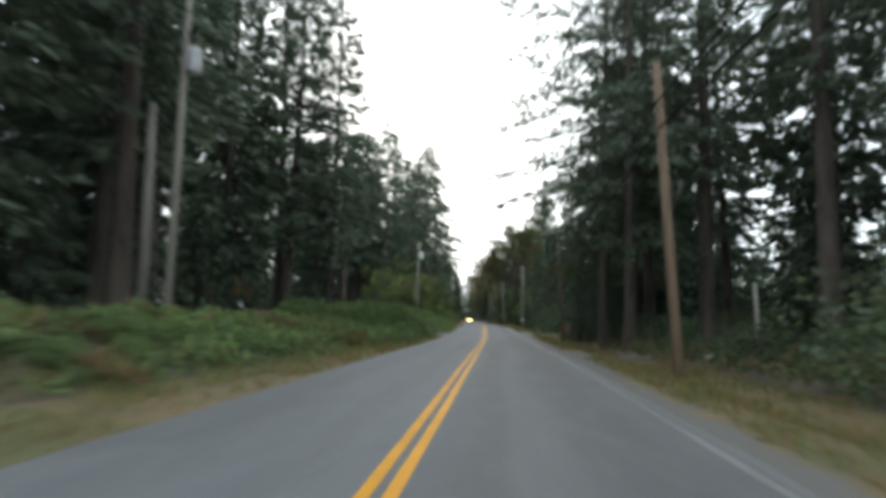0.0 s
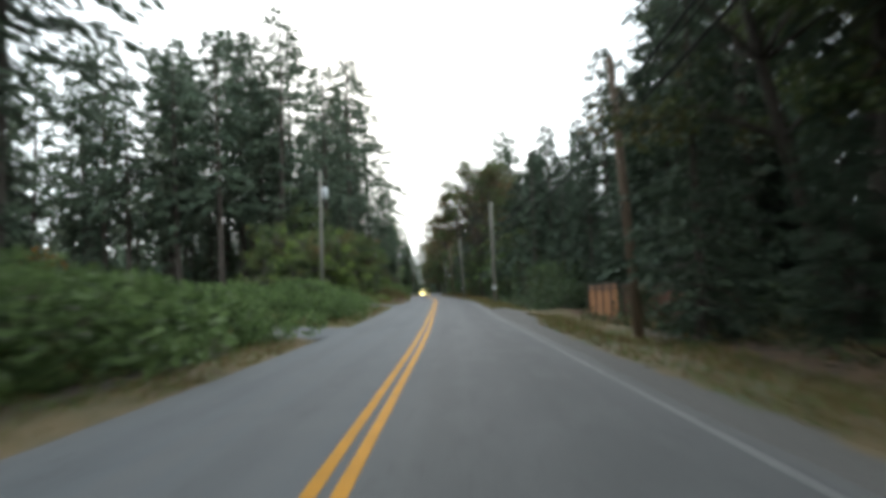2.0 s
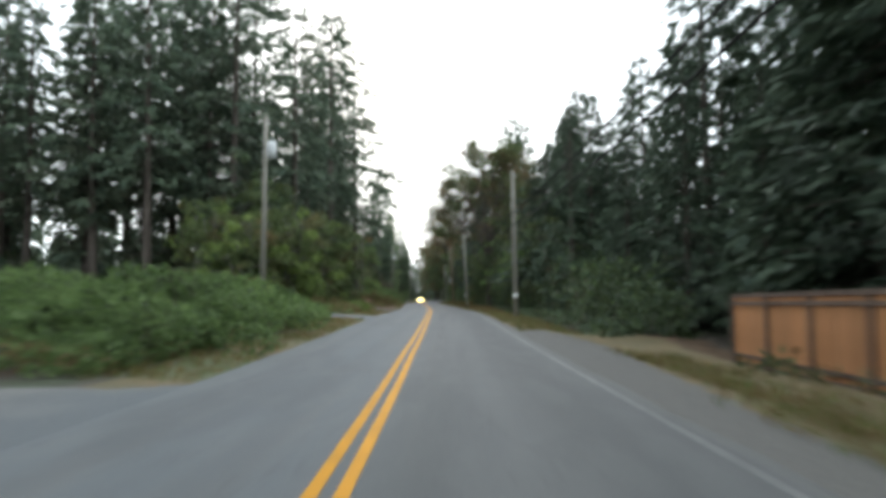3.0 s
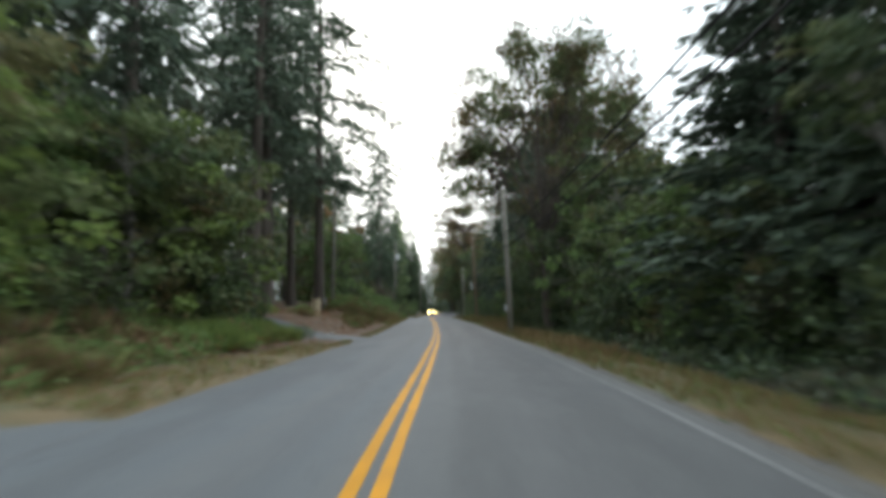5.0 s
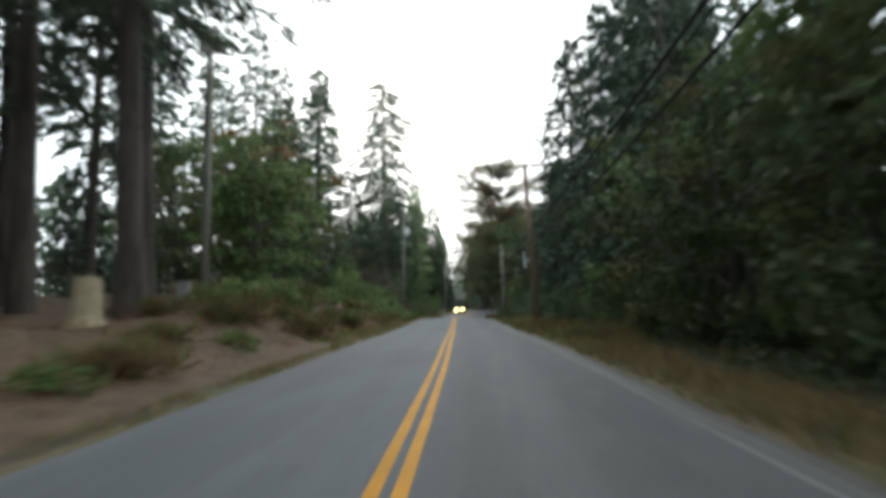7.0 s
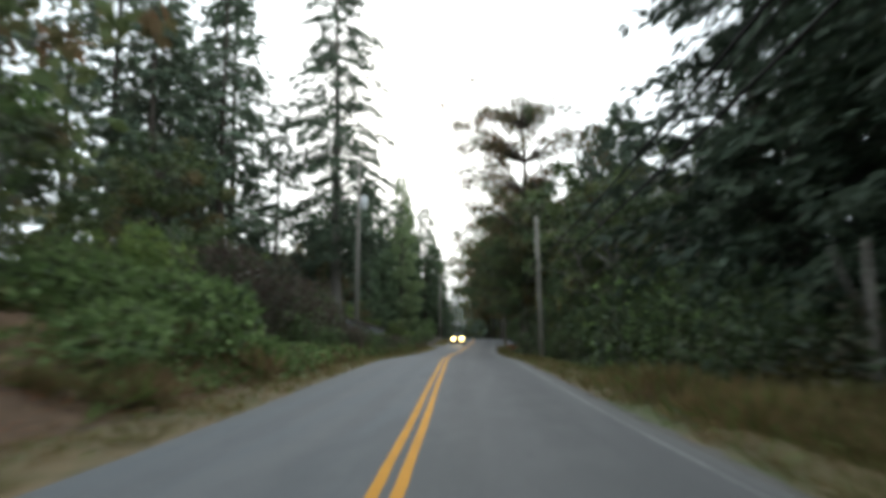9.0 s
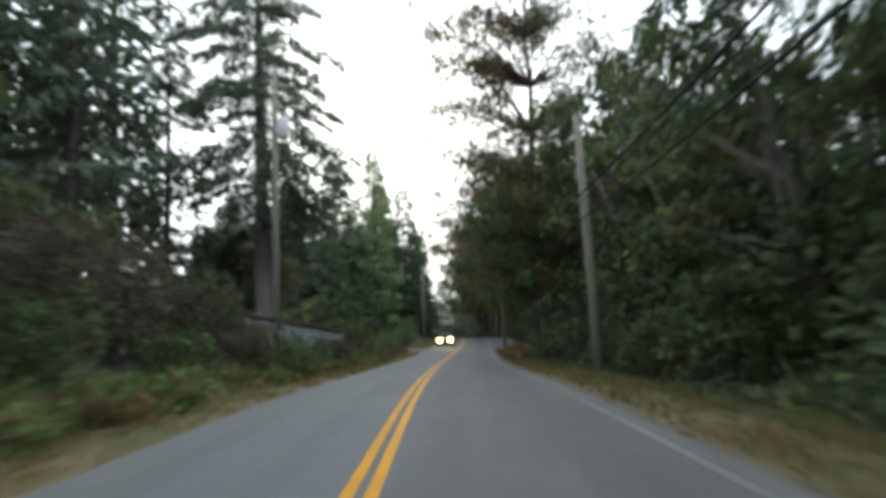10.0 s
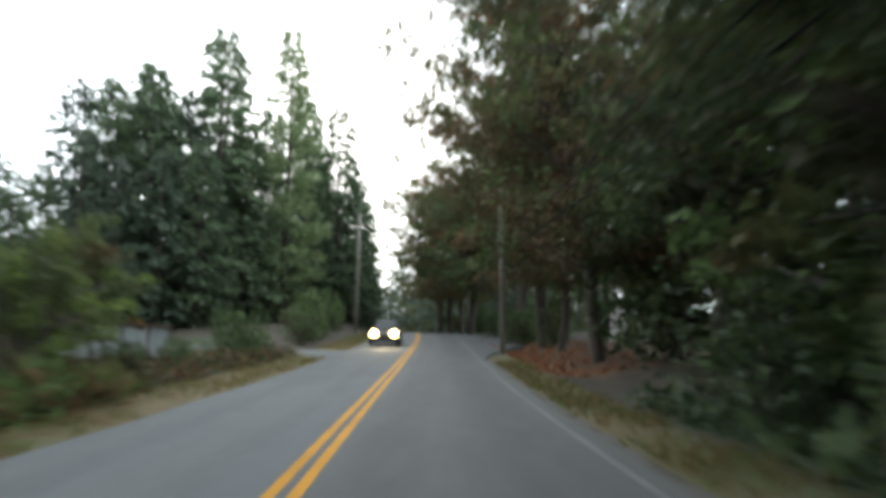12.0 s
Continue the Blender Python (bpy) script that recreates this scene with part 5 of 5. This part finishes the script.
def utility_pole(y, off, high, label, wood, lean=(0.0, 0.0), drum=0.0, turn=0.0, gear=True):
    root = tagged(new("utility_pole"), label, "utility pole", "utility poles")
    root.matrix_basis = pose(*at(y, off), lean[1], lean[0], turn)
    v, f = rod([(0, 0, -0.8), (0, 0, high * 0.5), (0, 0, high)], [0.155, 0.135, 0.11], 14)
    part("shaft", mesh_of("shaft", v, f, wood, True), None, root)
    if gear:
        for z, x in ((high - 0.35, 0.17), (high - 1.5, -0.17), (high - 2.1, -0.17)):
            v, f = rod([(0.0, 0, z), (x, 0, z), (x, 0, z + 0.12)], [0.025, 0.03, 0.045], 8)
            part("insulator", mesh_of("insulator", v, f, METAL, True), None, root)
    if drum:
        v, f = rod([(0.4, -0.1, drum), (0.4, -0.1, drum + 0.06), (0.4, -0.1, drum + 0.85), (0.4, -0.1, drum + 0.95)], [0.2, 0.25, 0.25, 0.15], 16)
        tr = part("transformer", mesh_of("transformer", v, f, ENAMEL, True), None, root, "grey steel transformer drum")
        part("bracket", box(0.08, 0.3, -0.14, -0.06, drum + 0.3, drum + 0.55), METAL, tr)
    return root


# station, offset, height, lean to the left, height of the cables
RIGHT_POLES = [(14.7, 5.8, 9.0, -3.5, 7.6), (49.0, 6.3, 8.3, -3.0, 6.8), (85.0, 5.18, 8.7, -0.5, 6.1), (118.0, 4.25, 8.3, -2.6, 5.7), (152.0, 4.85, 9.6, -3.2, 5.6),
               (186.1, 5.4, 8.3, -1.0, 5.6), (232.5, 4.7, 9.0, -0.5, 5.7), (268, 5.4, 9.0, 0.0, 5.7)]
for i, (y, o, h, lean, wire) in enumerate(RIGHT_POLES):
    pole = utility_pole(y, o, h, "leaning brown wooden utility pole in dry grass" if i == 0 else "dark brown wooden utility pole before dark trees" if i in (1, 4) else "weathered grey wooden utility pole beside the road",
                        POLE_BROWN if i in (0, 1, 4) else POLE, (lean, 0.0))
    if i == 4:
        part("cabinet", box(-0.5, -0.36, -0.1, 0.1, 3.55, 4.45, 0.03), ENAMEL, pole, "white metal cabinet on a bracket")
        part("bracket", box(-0.36, -0.1, -0.04, 0.04, 3.9, 4.1, 0.01), METAL, pole)
    if i == 2:
        v, f = rod([(0, 0, 1.18), (0, 0, 1.4)], [0.168, 0.168], 14)
        part("reflector_band", mesh_of("reflector_band", v, f, WHITE, True), None, pole, "white reflector band")
    if i == 3:
        part("cabinet", box(-0.28, -0.14, -0.1, 0.1, 1.3, 1.7, 0.03), METAL, pole, "grey metal meter box")
LEFT_POLES = [(17.5, -10.4, 12.5, 8.8), (83.2, -9.3, 11.4, 9.0), (138.2, -9.2, 10.7, 0), (192.0, -6.4, 13.0, 9.75), (257.2, -5.6, 10.8, 0)]
for y, o, h, d in LEFT_POLES:
    utility_pole(y, o, h, "tall weathered grey utility pole" + (" carrying a transformer drum" if d else " on the bank"), POLE, (0.8, 0.0), d)


def cable(a, b, sag, radius, label):
    v, f = [], []
    pts = []
    for i in range(17):
        t = i / 16
        p = a.lerp(b, t)
        p.z -= sag * 4 * t * (1 - t)
        pts.append(p)
    limb(v, f, pts, [radius] * 17, 5)
    return tagged(new("power_cable", mesh_of("power_cable", v, f, CABLE, True)), label, "cable", "power cables")


for (y0, o0, h0, l0, w0), (y1, o1, h1, l1, w1) in zip([(-20, 6.3, 8.3, -2.0, 7.6)] + RIGHT_POLES, RIGHT_POLES):
    for drop, side, rad in ((0.0, -0.16, 0.03), (0.22, -0.16, 0.015), (0.75, -0.16, 0.03)):
        ends = [at(y, o + side + (w - drop) * math.sin(radians(lean)), w - drop) for y, o, w, lean in ((y0, o0, w0, l0), (y1, o1, w1, l1))]
        cable(ends[0], ends[1], 0.35, rad, "black overhead cable strung between poles")


# ---------------------------------------------------------------- fences


def facing(y0, o0, y1, o1):
    """Pose at the start of a run, x along it, on the ground, and its length."""
    a, b = at(y0, o0), at(y1, o1)
    return a, b, math.degrees(math.atan2(b.y - a.y, b.x - a.x)), (b.xy - a.xy).length


def board_fence(name, y0, o0, y1, o1, high, wood, dark, width, step, label, cap, ragged, seed, rise=0.0):
    """Upright boards on two rails between posts; x runs along the fence, boards follow the ground."""
    rng = random.Random(seed)
    a, b, turn, length = facing(y0, o0, y1, o1)
    root = tagged(new(name), label, "fence")
    root.matrix_basis = pose(a.x, a.y, a.z, 0, 0, turn)
    fall = (b.z - a.z) / length

    def ground_at(x):
        t = x / length
        return at(y0 + (y1 - y0) * t, o0 + (o1 - o0) * t).z - a.z
    n = int(length / width)
    shapes = []
    for k in range(5):
        bm = bmesh.new()
        rounded_box(bm, 0.006, width - rng.uniform(0.005, 0.014), -0.011, 0.011, -0.05, high + rng.uniform(-ragged, ragged), 0.0)
        top = [q for q in bm.verts if q.co.z > 0.5]
        top[0].co.z -= rng.uniform(0, ragged)
        me = bpy.data.meshes.new("board")
        bm.to_mesh(me)
        bm.free()
        me.materials.append(wood)
        shapes.append(me)
    for i in range(n):
        ob = new("board", rng.choice(shapes))
        ob.parent = root
        ob.matrix_basis = pose(i * width, rng.uniform(-0.006, 0.006), fall * i * width, 0, rng.uniform(-0.5, 0.5), 0)
        ob.scale.z = 1 + rise * i * width / length / high
    posts = int(length / step) + 1
    for i in range(posts):
        x = min(i * step, length)
        part("post", box(x - 0.06, x + 0.06, -0.075, 0.045, fall * x - 0.4, fall * x + high + rise * x / length + (-0.05 if cap else 0.06), 0.008), wood if cap else dark, root)
    for z, t in ((0.22, 0.045), (high - 0.14, 0.045)) + (((high + 0.07, 0.16),) if cap else ()):
        bm = box(0, length, -0.055 if t < 0.1 else -0.14, -0.014 if t < 0.1 else 0.14, z - 0.045, z + 0.045, 0.006)
        for q in bm.verts:
            q.co.z += (fall + (rise / length if z > 0.5 else 0)) * q.co.x
        part("rail" if t < 0.1 else "cap", bm, dark, root)
    if not cap:
        for z in (0.02, high + 0.05):
            bm = box(0, length, -0.05, 0.05, z - 0.05, z + 0.05, 0.008)
            for q in bm.verts:
                q.co.z += fall * q.co.x
            part("edge_board", bm, dark, root, "dark edge board")
    return root


board_fence("board_fence", 64.2, 8.4, 57.0, 7.9, 1.66, CEDAR_WOOD, DARK_WOOD, 0.17, 2.0, "orange cedar board fence with dark posts and rails", False, 0.02, 3)
board_fence("board_fence", 56.8, 8.1, 50.0, 9.8, 1.65, SHADED_CEDAR, DARK_WOOD, 0.19, 2.4, "dark reddish board fence, tree shade put into its colour", False, 0.03, 4)
board_fence("board_fence", 212.0, -7.5, 187.5, -6.2, 1.6, GREY_WOOD, DARK_WOOD, 0.17, 2.45, "grey weathered board fence with a dark cap", True, 0.02, 5, 0.5)
board_fence("board_fence", 222.0, -7.9, 215.0, -7.7, 1.0, GREY_WOOD, DARK_WOOD, 0.3, 1.8, "low grey board fence behind shrubs", False, 0.1, 6)

# ---------------------------------------------------------------- loose wood, stones and boxes


def stump(y, off, high, r, label):
    root = tagged(new("tree_stump"), label, "stump")
    root.matrix_basis = pose(*at(y, off), 0, 1.5, 30)
    bm = bmesh.new()
    rows, rng = [], random.Random(9)
    wob = [rng.uniform(0.88, 1.12) for _ in range(18)]
    for z, s in ((-0.15, 1.5), (0.06, 1.28), (0.25, 1.06), (high * 0.6, 0.97), (high, 0.95)):
        rows.append([bm.verts.new((math.cos(k * 0.349) * r * s * wob[k], math.sin(k * 0.349) * r * s * wob[k], z + (0.05 * math.sin(k) if z == high else 0))) for k in range(18)])
    for p, q in zip(rows, rows[1:]):
        for k in range(18):
            bm.faces.new((p[k], p[(k + 1) % 18], q[(k + 1) % 18], q[k]))
    part("stem", bm, CUT_WOOD, root)
    bm = bmesh.new()
    bm.faces.new([bm.verts.new((q.x * 0.985, q.y * 0.985, high + 0.02)) for q in [Vector((math.cos(k * 0.349) * r * 0.95 * wob[k], math.sin(k * 0.349) * r * 0.95 * wob[k], 0)) for k in range(18)]])
    part("cut_face", bm, CUT_WOOD, root)
    return root


stump(131.0, -9.4, 1.25, 0.36, "tall pale tree stump on the bank")


def bare_trunk(name, y, off, pts, radii, mat, label, forks=()):
    root = tagged(new(name), label, "tree")
    root.matrix_basis = pose(*at(y, off), 0, 0, 0)
    v, f = rod(pts, radii, 9)
    part("trunk", mesh_of("trunk", v, f, mat, True), None, root)
    for a in forks:
        v, f = rod(a, [0.05, 0.035, 0.015], 6)
        part("limb", mesh_of("limb", v, f, mat, True), None, root)
    return root


bare_trunk("dead_trunk", 17.9, -11.6, [(0, 0, -0.5), (0.05, 0, 3), (0, 0.05, 7.9)], [0.2, 0.18, 0.13], BARK_GREY, "grey broken dead trunk without branches")
bare_trunk("dead_trunk", 23.4, 11.4, [(0, 0, -0.3), (-0.12, 0, 1.5), (-0.2, 0, 3.1)], [0.12, 0.09, 0.06], PALE_BARK, "thin pale dead trunk at the woods' edge")
bare_trunk("bare_sapling", 160.5, 7.7, [(0, 0, -0.3), (0, 0, 0.8), (-0.05, 0, 3.0)], [0.11, 0.09, 0.04], BARK_GREY, "small grey forked sapling before dark woods",
           [[(0, 0, 0.8), (0.35, 0, 1.5), (0.5, 0, 2.6)], [(-0.02, 0, 1.6), (-0.4, 0, 2.2), (-0.6, 0.1, 2.9)]])


def log(y, off, length, r, turn, label):
    root = tagged(new("fallen_log"), label, "log")
    root.matrix_basis = pose(*at(y, off, r * 0.7), 0, 0, turn)
    v, f = rod([(-length / 2, 0, 0), (0, 0.05, 0.03), (length / 2, 0, 0)], [r, r * 0.9, r * 0.7], 9)
    part("stem", mesh_of("stem", v, f, PALE_BARK, True), None, root)


log(21.5, 9.8, 2.6, 0.1, 15, "pale fallen log among needles")
log(24.8, 12.2, 3.2, 0.12, 70, "pale fallen log among needles")


def rock(y, off, r, seed):
    rng = random.Random(seed)
    bm = bmesh.new()
    bmesh.ops.create_icosphere(bm, subdivisions=2, radius=r)
    for q in bm.verts:
        q.co *= 1 + 0.35 * noise.noise(q.co / r * 1.3 + Vector((seed, 0, 0)))
        q.co.z *= 0.65
    me = bpy.data.meshes.new("rock")
    bm.to_mesh(me)
    bm.free()
    me.materials.append(ROCK)
    ob = tagged(new("rock", me), "rough grey rock in the soil bank", "rock", "bank rocks")
    ob.matrix_basis = pose(*at(y, off, r * 0.15), 0, 0, rng.uniform(0, 360))


for i, (y, o, r) in enumerate([(112.8, -5.2, 0.16), (140, -5.4, 0.2), (147, -5.8, 0.24), (54.9, -5.3, 0.14)]):
    rock(y, o, r, i)

root = tagged(new("utility_pedestal"), "small grey metal utility pedestal beside a pole", "utility box")
root.matrix_basis = pose(*at(138.0, -9.9), 0, 0, 12)
part("body", box(-0.22, 0.22, -0.2, 0.2, -0.05, 0.85, 0.03), METAL, root)
part("lid", box(-0.24, 0.24, -0.22, 0.22, 0.85, 0.93, 0.02), METAL, root)

root = tagged(new("rail_fence"), "pale wooden rail fence deep in the woods", "fence")
root.matrix_basis = pose(*at(54.0, 16.6), 0, 0, 60)
part("rail", box(-3, 3, -0.03, 0.03, 0.86, 1.0, 0.01), PALE_BARK, root)
part("rail", box(-3, 3, -0.03, 0.03, 0.4, 0.52, 0.01), DARK_WOOD, root)
for x in (-2.9, -0.9, 0.95, 2.9):
    part("post", box(x - 0.06, x + 0.06, 0.031, 0.15, -0.3, 1.05, 0.01), DARK_WOOD, root)


def shed(y, off, turn):
    root = tagged(new("shed"), "small pale weathered shed among dark trees", "shed")
    root.matrix_basis = pose(*at(y, off), 0, 0, turn)
    n = 11
    for i in range(n):
        x = -1.1 + i * 0.2
        part("plank", box(x, x + 0.192, -0.02, 0.02, -0.1, 2.3, 0.004), WHITE, root)
    part("side_wall", box(-1.1, -1.06, 0.02, 2.2, -0.1, 2.3, 0.0), WHITE, root)
    part("side_wall", box(1.06, 1.1, 0.02, 2.2, -0.1, 2.3, 0.0), WHITE, root)
    part("back_wall", box(-1.06, 1.06, 2.16, 2.2, -0.1, 2.3, 0.0), WHITE, root)
    bm = box(-1.3, 1.3, -0.25, 2.4, 2.31, 2.39, 0.01)
    part("roof", bm, DARK_WOOD, root)
    return root


shed(241.0, 13.6, -20)


def carport(y, off, turn):
    root = tagged(new("carport"), "dark open carport with a pale roof edge in the woods", "carport")
    root.matrix_basis = pose(*at(y, off), 0, 0, turn)
    for x in (-2.3, 2.3):
        for yy in (0.0, 4.6):
            part("post", box(x - 0.07, x + 0.07, yy - 0.07, yy + 0.07, -0.3, 2.5, 0.01), PALE_BARK if yy == 0 else DARK_WOOD, root)
    part("back_wall", box(-2.3, 2.3, 4.68, 4.74, -0.2, 2.5, 0.0), DARK_WOOD, root)
    part("side_wall", box(2.38, 2.44, 0.1, 4.7, -0.2, 2.5, 0.0), DARK_WOOD, root)
    part("fascia", box(-2.7, 2.7, -0.52, -0.47, 2.5, 2.75, 0.005), PALE_BARK, root)
    part("roof", box(-2.7, 2.7, -0.465, 5.0, 2.505, 2.7, 0.01), DARK_WOOD, root)


carport(136.0, -22.5, -14)


# ---------------------------------------------------------------- vehicles


def wheel(parent, x, y, r, wide):
    v, f = rod([(x - wide / 2, y, r), (x - wide * 0.35, y, r), (x + wide * 0.35, y, r), (x + wide / 2, y, r)], [r * 0.9, r, r, r * 0.9], 20)
    w_ = part("wheel", mesh_of("wheel", v, f, RUBBER, True), None, parent)
    side = 1 if x > 0 else -1
    v, f = rod([(x + side * wide * 0.5, y, r), (x + side * (wide * 0.5 + 0.015), y, r)], [r * 0.62, r * 0.55], 16)
    part("rim", mesh_of("rim", v, f, METAL, True), None, w_)


def loft(sections, name="body"):
    """A closed hull through rectangles with cut corners: rows of (y, half width, z low, z high)."""
    bm = bmesh.new()
    rings = []
    for y, hw, z0, z1 in sections:
        c = min(0.12, (z1 - z0) * 0.3)
        rings.append([bm.verts.new(p) for p in ((-hw + c * 0.4, y, z0), (hw - c * 0.4, y, z0), (hw, y, z0 + c), (hw, y, z1 - c), (hw - c, y, z1), (-hw + c, y, z1), (-hw, y, z1 - c), (-hw, y, z0 + c))])
    for p, q in zip(rings, rings[1:]):
        for k in range(8):
            bm.faces.new((p[k], p[(k + 1) % 8], q[(k + 1) % 8], q[k]))
    bm.faces.new(rings[0])
    bm.faces.new(list(reversed(rings[-1])))
    bmesh.ops.recalc_face_normals(bm, faces=bm.faces)
    return bm


def motor_car(x, y, z, turn, paint, lit, label, tilt=0.0):
    """A saloon car, its nose towards -y."""
    root = tagged(new("car"), label, "car")
    root.matrix_basis = pose(x, y, z, tilt, 0, turn)
    part("body", loft([(-2.15, 0.66, 0.36, 0.62), (-2.02, 0.8, 0.24, 0.72), (-1.2, 0.88, 0.2, 0.86), (-0.7, 0.9, 0.2, 0.93), (1.5, 0.9, 0.2, 0.98), (2.0, 0.84, 0.25, 0.96), (2.15, 0.74, 0.36, 0.9)]), paint, root)
    part("cabin", loft([(-0.85, 0.76, 0.9, 0.95), (-0.15, 0.66, 0.9, 1.38), (0.35, 0.64, 0.9, 1.44), (1.05, 0.66, 0.9, 1.38), (1.75, 0.74, 0.92, 0.99)]), GLASS, root, "dark car windows")
    part("roof", loft([(-0.12, 0.62, 1.385, 1.42), (0.35, 0.62, 1.43, 1.47), (1.0, 0.62, 1.385, 1.42)]), paint, root)
    part("bumper", box(-0.78, 0.78, -2.22, -2.1, 0.3, 0.5, 0.04), CAR_DARK, root)
    part("bumper", box(-0.78, 0.78, 2.1, 2.22, 0.32, 0.55, 0.04), CAR_DARK, root)
    for s in (-1, 1):
        v, f = rod([(s * 0.58, -2.05, 0.7), (s * 0.58, -2.2, 0.7)], [0.2, 0.18], 16)
        part("headlight", mesh_of("headlight", v, f, LAMP if lit else GLASS, True), None, root)
        part("tail_light", box(s * 0.72 - 0.09, s * 0.72 + 0.09, 2.1, 2.17, 0.68, 0.84, 0.02), AMBER_OFF, root)
        part("mirror", box(s * 0.98 - 0.08, s * 0.98 + 0.08, -0.6, -0.5, 0.95, 1.07, 0.03), paint, root)
        for wy in (-1.35, 1.3):
            wheel(root, s * 0.82, wy, 0.32, 0.2)
    return root


oncoming = motor_car(road_x(239.2) - 1.75, 239.2, road_z(239.2) + 0.03, 1.0, CAR_DARK, True, "dark car with lit yellowish headlights waiting on the road", 0.0)
beam_data = bpy.data.lights.new("headlight_beam", "SPOT")
beam_data.energy, beam_data.spot_size, beam_data.spot_blend, beam_data.color, beam_data.shadow_soft_size = 220, radians(70), 0.6, (1.0, 0.8, 0.5), 0.12
beam = new("headlight_beam", beam_data)
beam.parent = oncoming
beam.matrix_basis = look((0, -2.32, 0.66), (0.6, -20, 0.2))
p = at(47.5, -20.5)
motor_car(p.x, p.y, p.z, 35, SILVER, False, "silver car parked in a yard behind brambles")
p = at(50.5, -25.2)
motor_car(p.x, p.y, p.z, 100, CAR_DARK, False, "dark car parked in a yard behind brambles")


def camper(y, off, turn):
    root = tagged(new("camper_van"), "white camper van with a small orange light, parked in a yard", "van")
    root.matrix_basis = pose(*at(y, off), 0, 0, turn)
    part("body", box(-1.1, 1.1, -1.9, 2.6, 0.45, 2.75, 0.12), WHITE, root)
    part("cab", loft([(-3.3, 0.9, 0.4, 1.05), (-2.7, 0.98, 0.4, 1.25), (-1.9, 1.0, 0.4, 2.0)]), WHITE, root)
    part("windscreen", loft([(-2.74, 0.8, 1.24, 1.28), (-1.98, 0.86, 1.3, 1.97)]), GLASS, root)
    for y0 in (-0.9, 0.9):
        part("window", box(-1.13, -1.09, y0 - 0.45, y0 + 0.45, 1.5, 2.1, 0.01), GLASS, root)
    part("marker_light", box(-0.2, 0.0, -1.96, -1.88, 2.35, 2.5, 0.02), AMBER, root, "glowing orange marker light")
    part("bumper", box(-1.0, 1.0, -3.4, -3.26, 0.4, 0.62, 0.04), CAR_DARK, root)
    for s in (-1, 1):
        for wy in (-2.4, 1.6):
            wheel(root, s * 0.95, wy, 0.36, 0.22)


camper(47.5, -28.0, 25)

# red fallen leaves under the maples
rng = np.random.RandomState(77)
np.random.seed(77)
pos = np.array([tuple(at(y, o, 0.012)) for y, o in zip(rng.uniform(222, 248, 3600), 4.9 + np.abs(rng.normal(0, 2.2, 3600)))])
w_ = rng.normal(0, 1, pos.shape) * np.array([1, 1, 0.18])
w_ /= np.linalg.norm(w_, axis=1, keepdims=True)
v, f = kites(pos, w_, rng.uniform(0.1, 0.2, len(pos)), rng.uniform(0.08, 0.15, len(pos)))
tagged(new("fallen_leaves", blades_mesh("fallen_leaves", [(v, f, 0)], [FALLEN])), "red-brown fallen leaves on the verge", "leaves", kind="stuff")

# patterns of plants are only there to be copied
for ob in PATTERNS:
    for o in (*ob.children_recursive, ob):
        bpy.data.objects.remove(o)
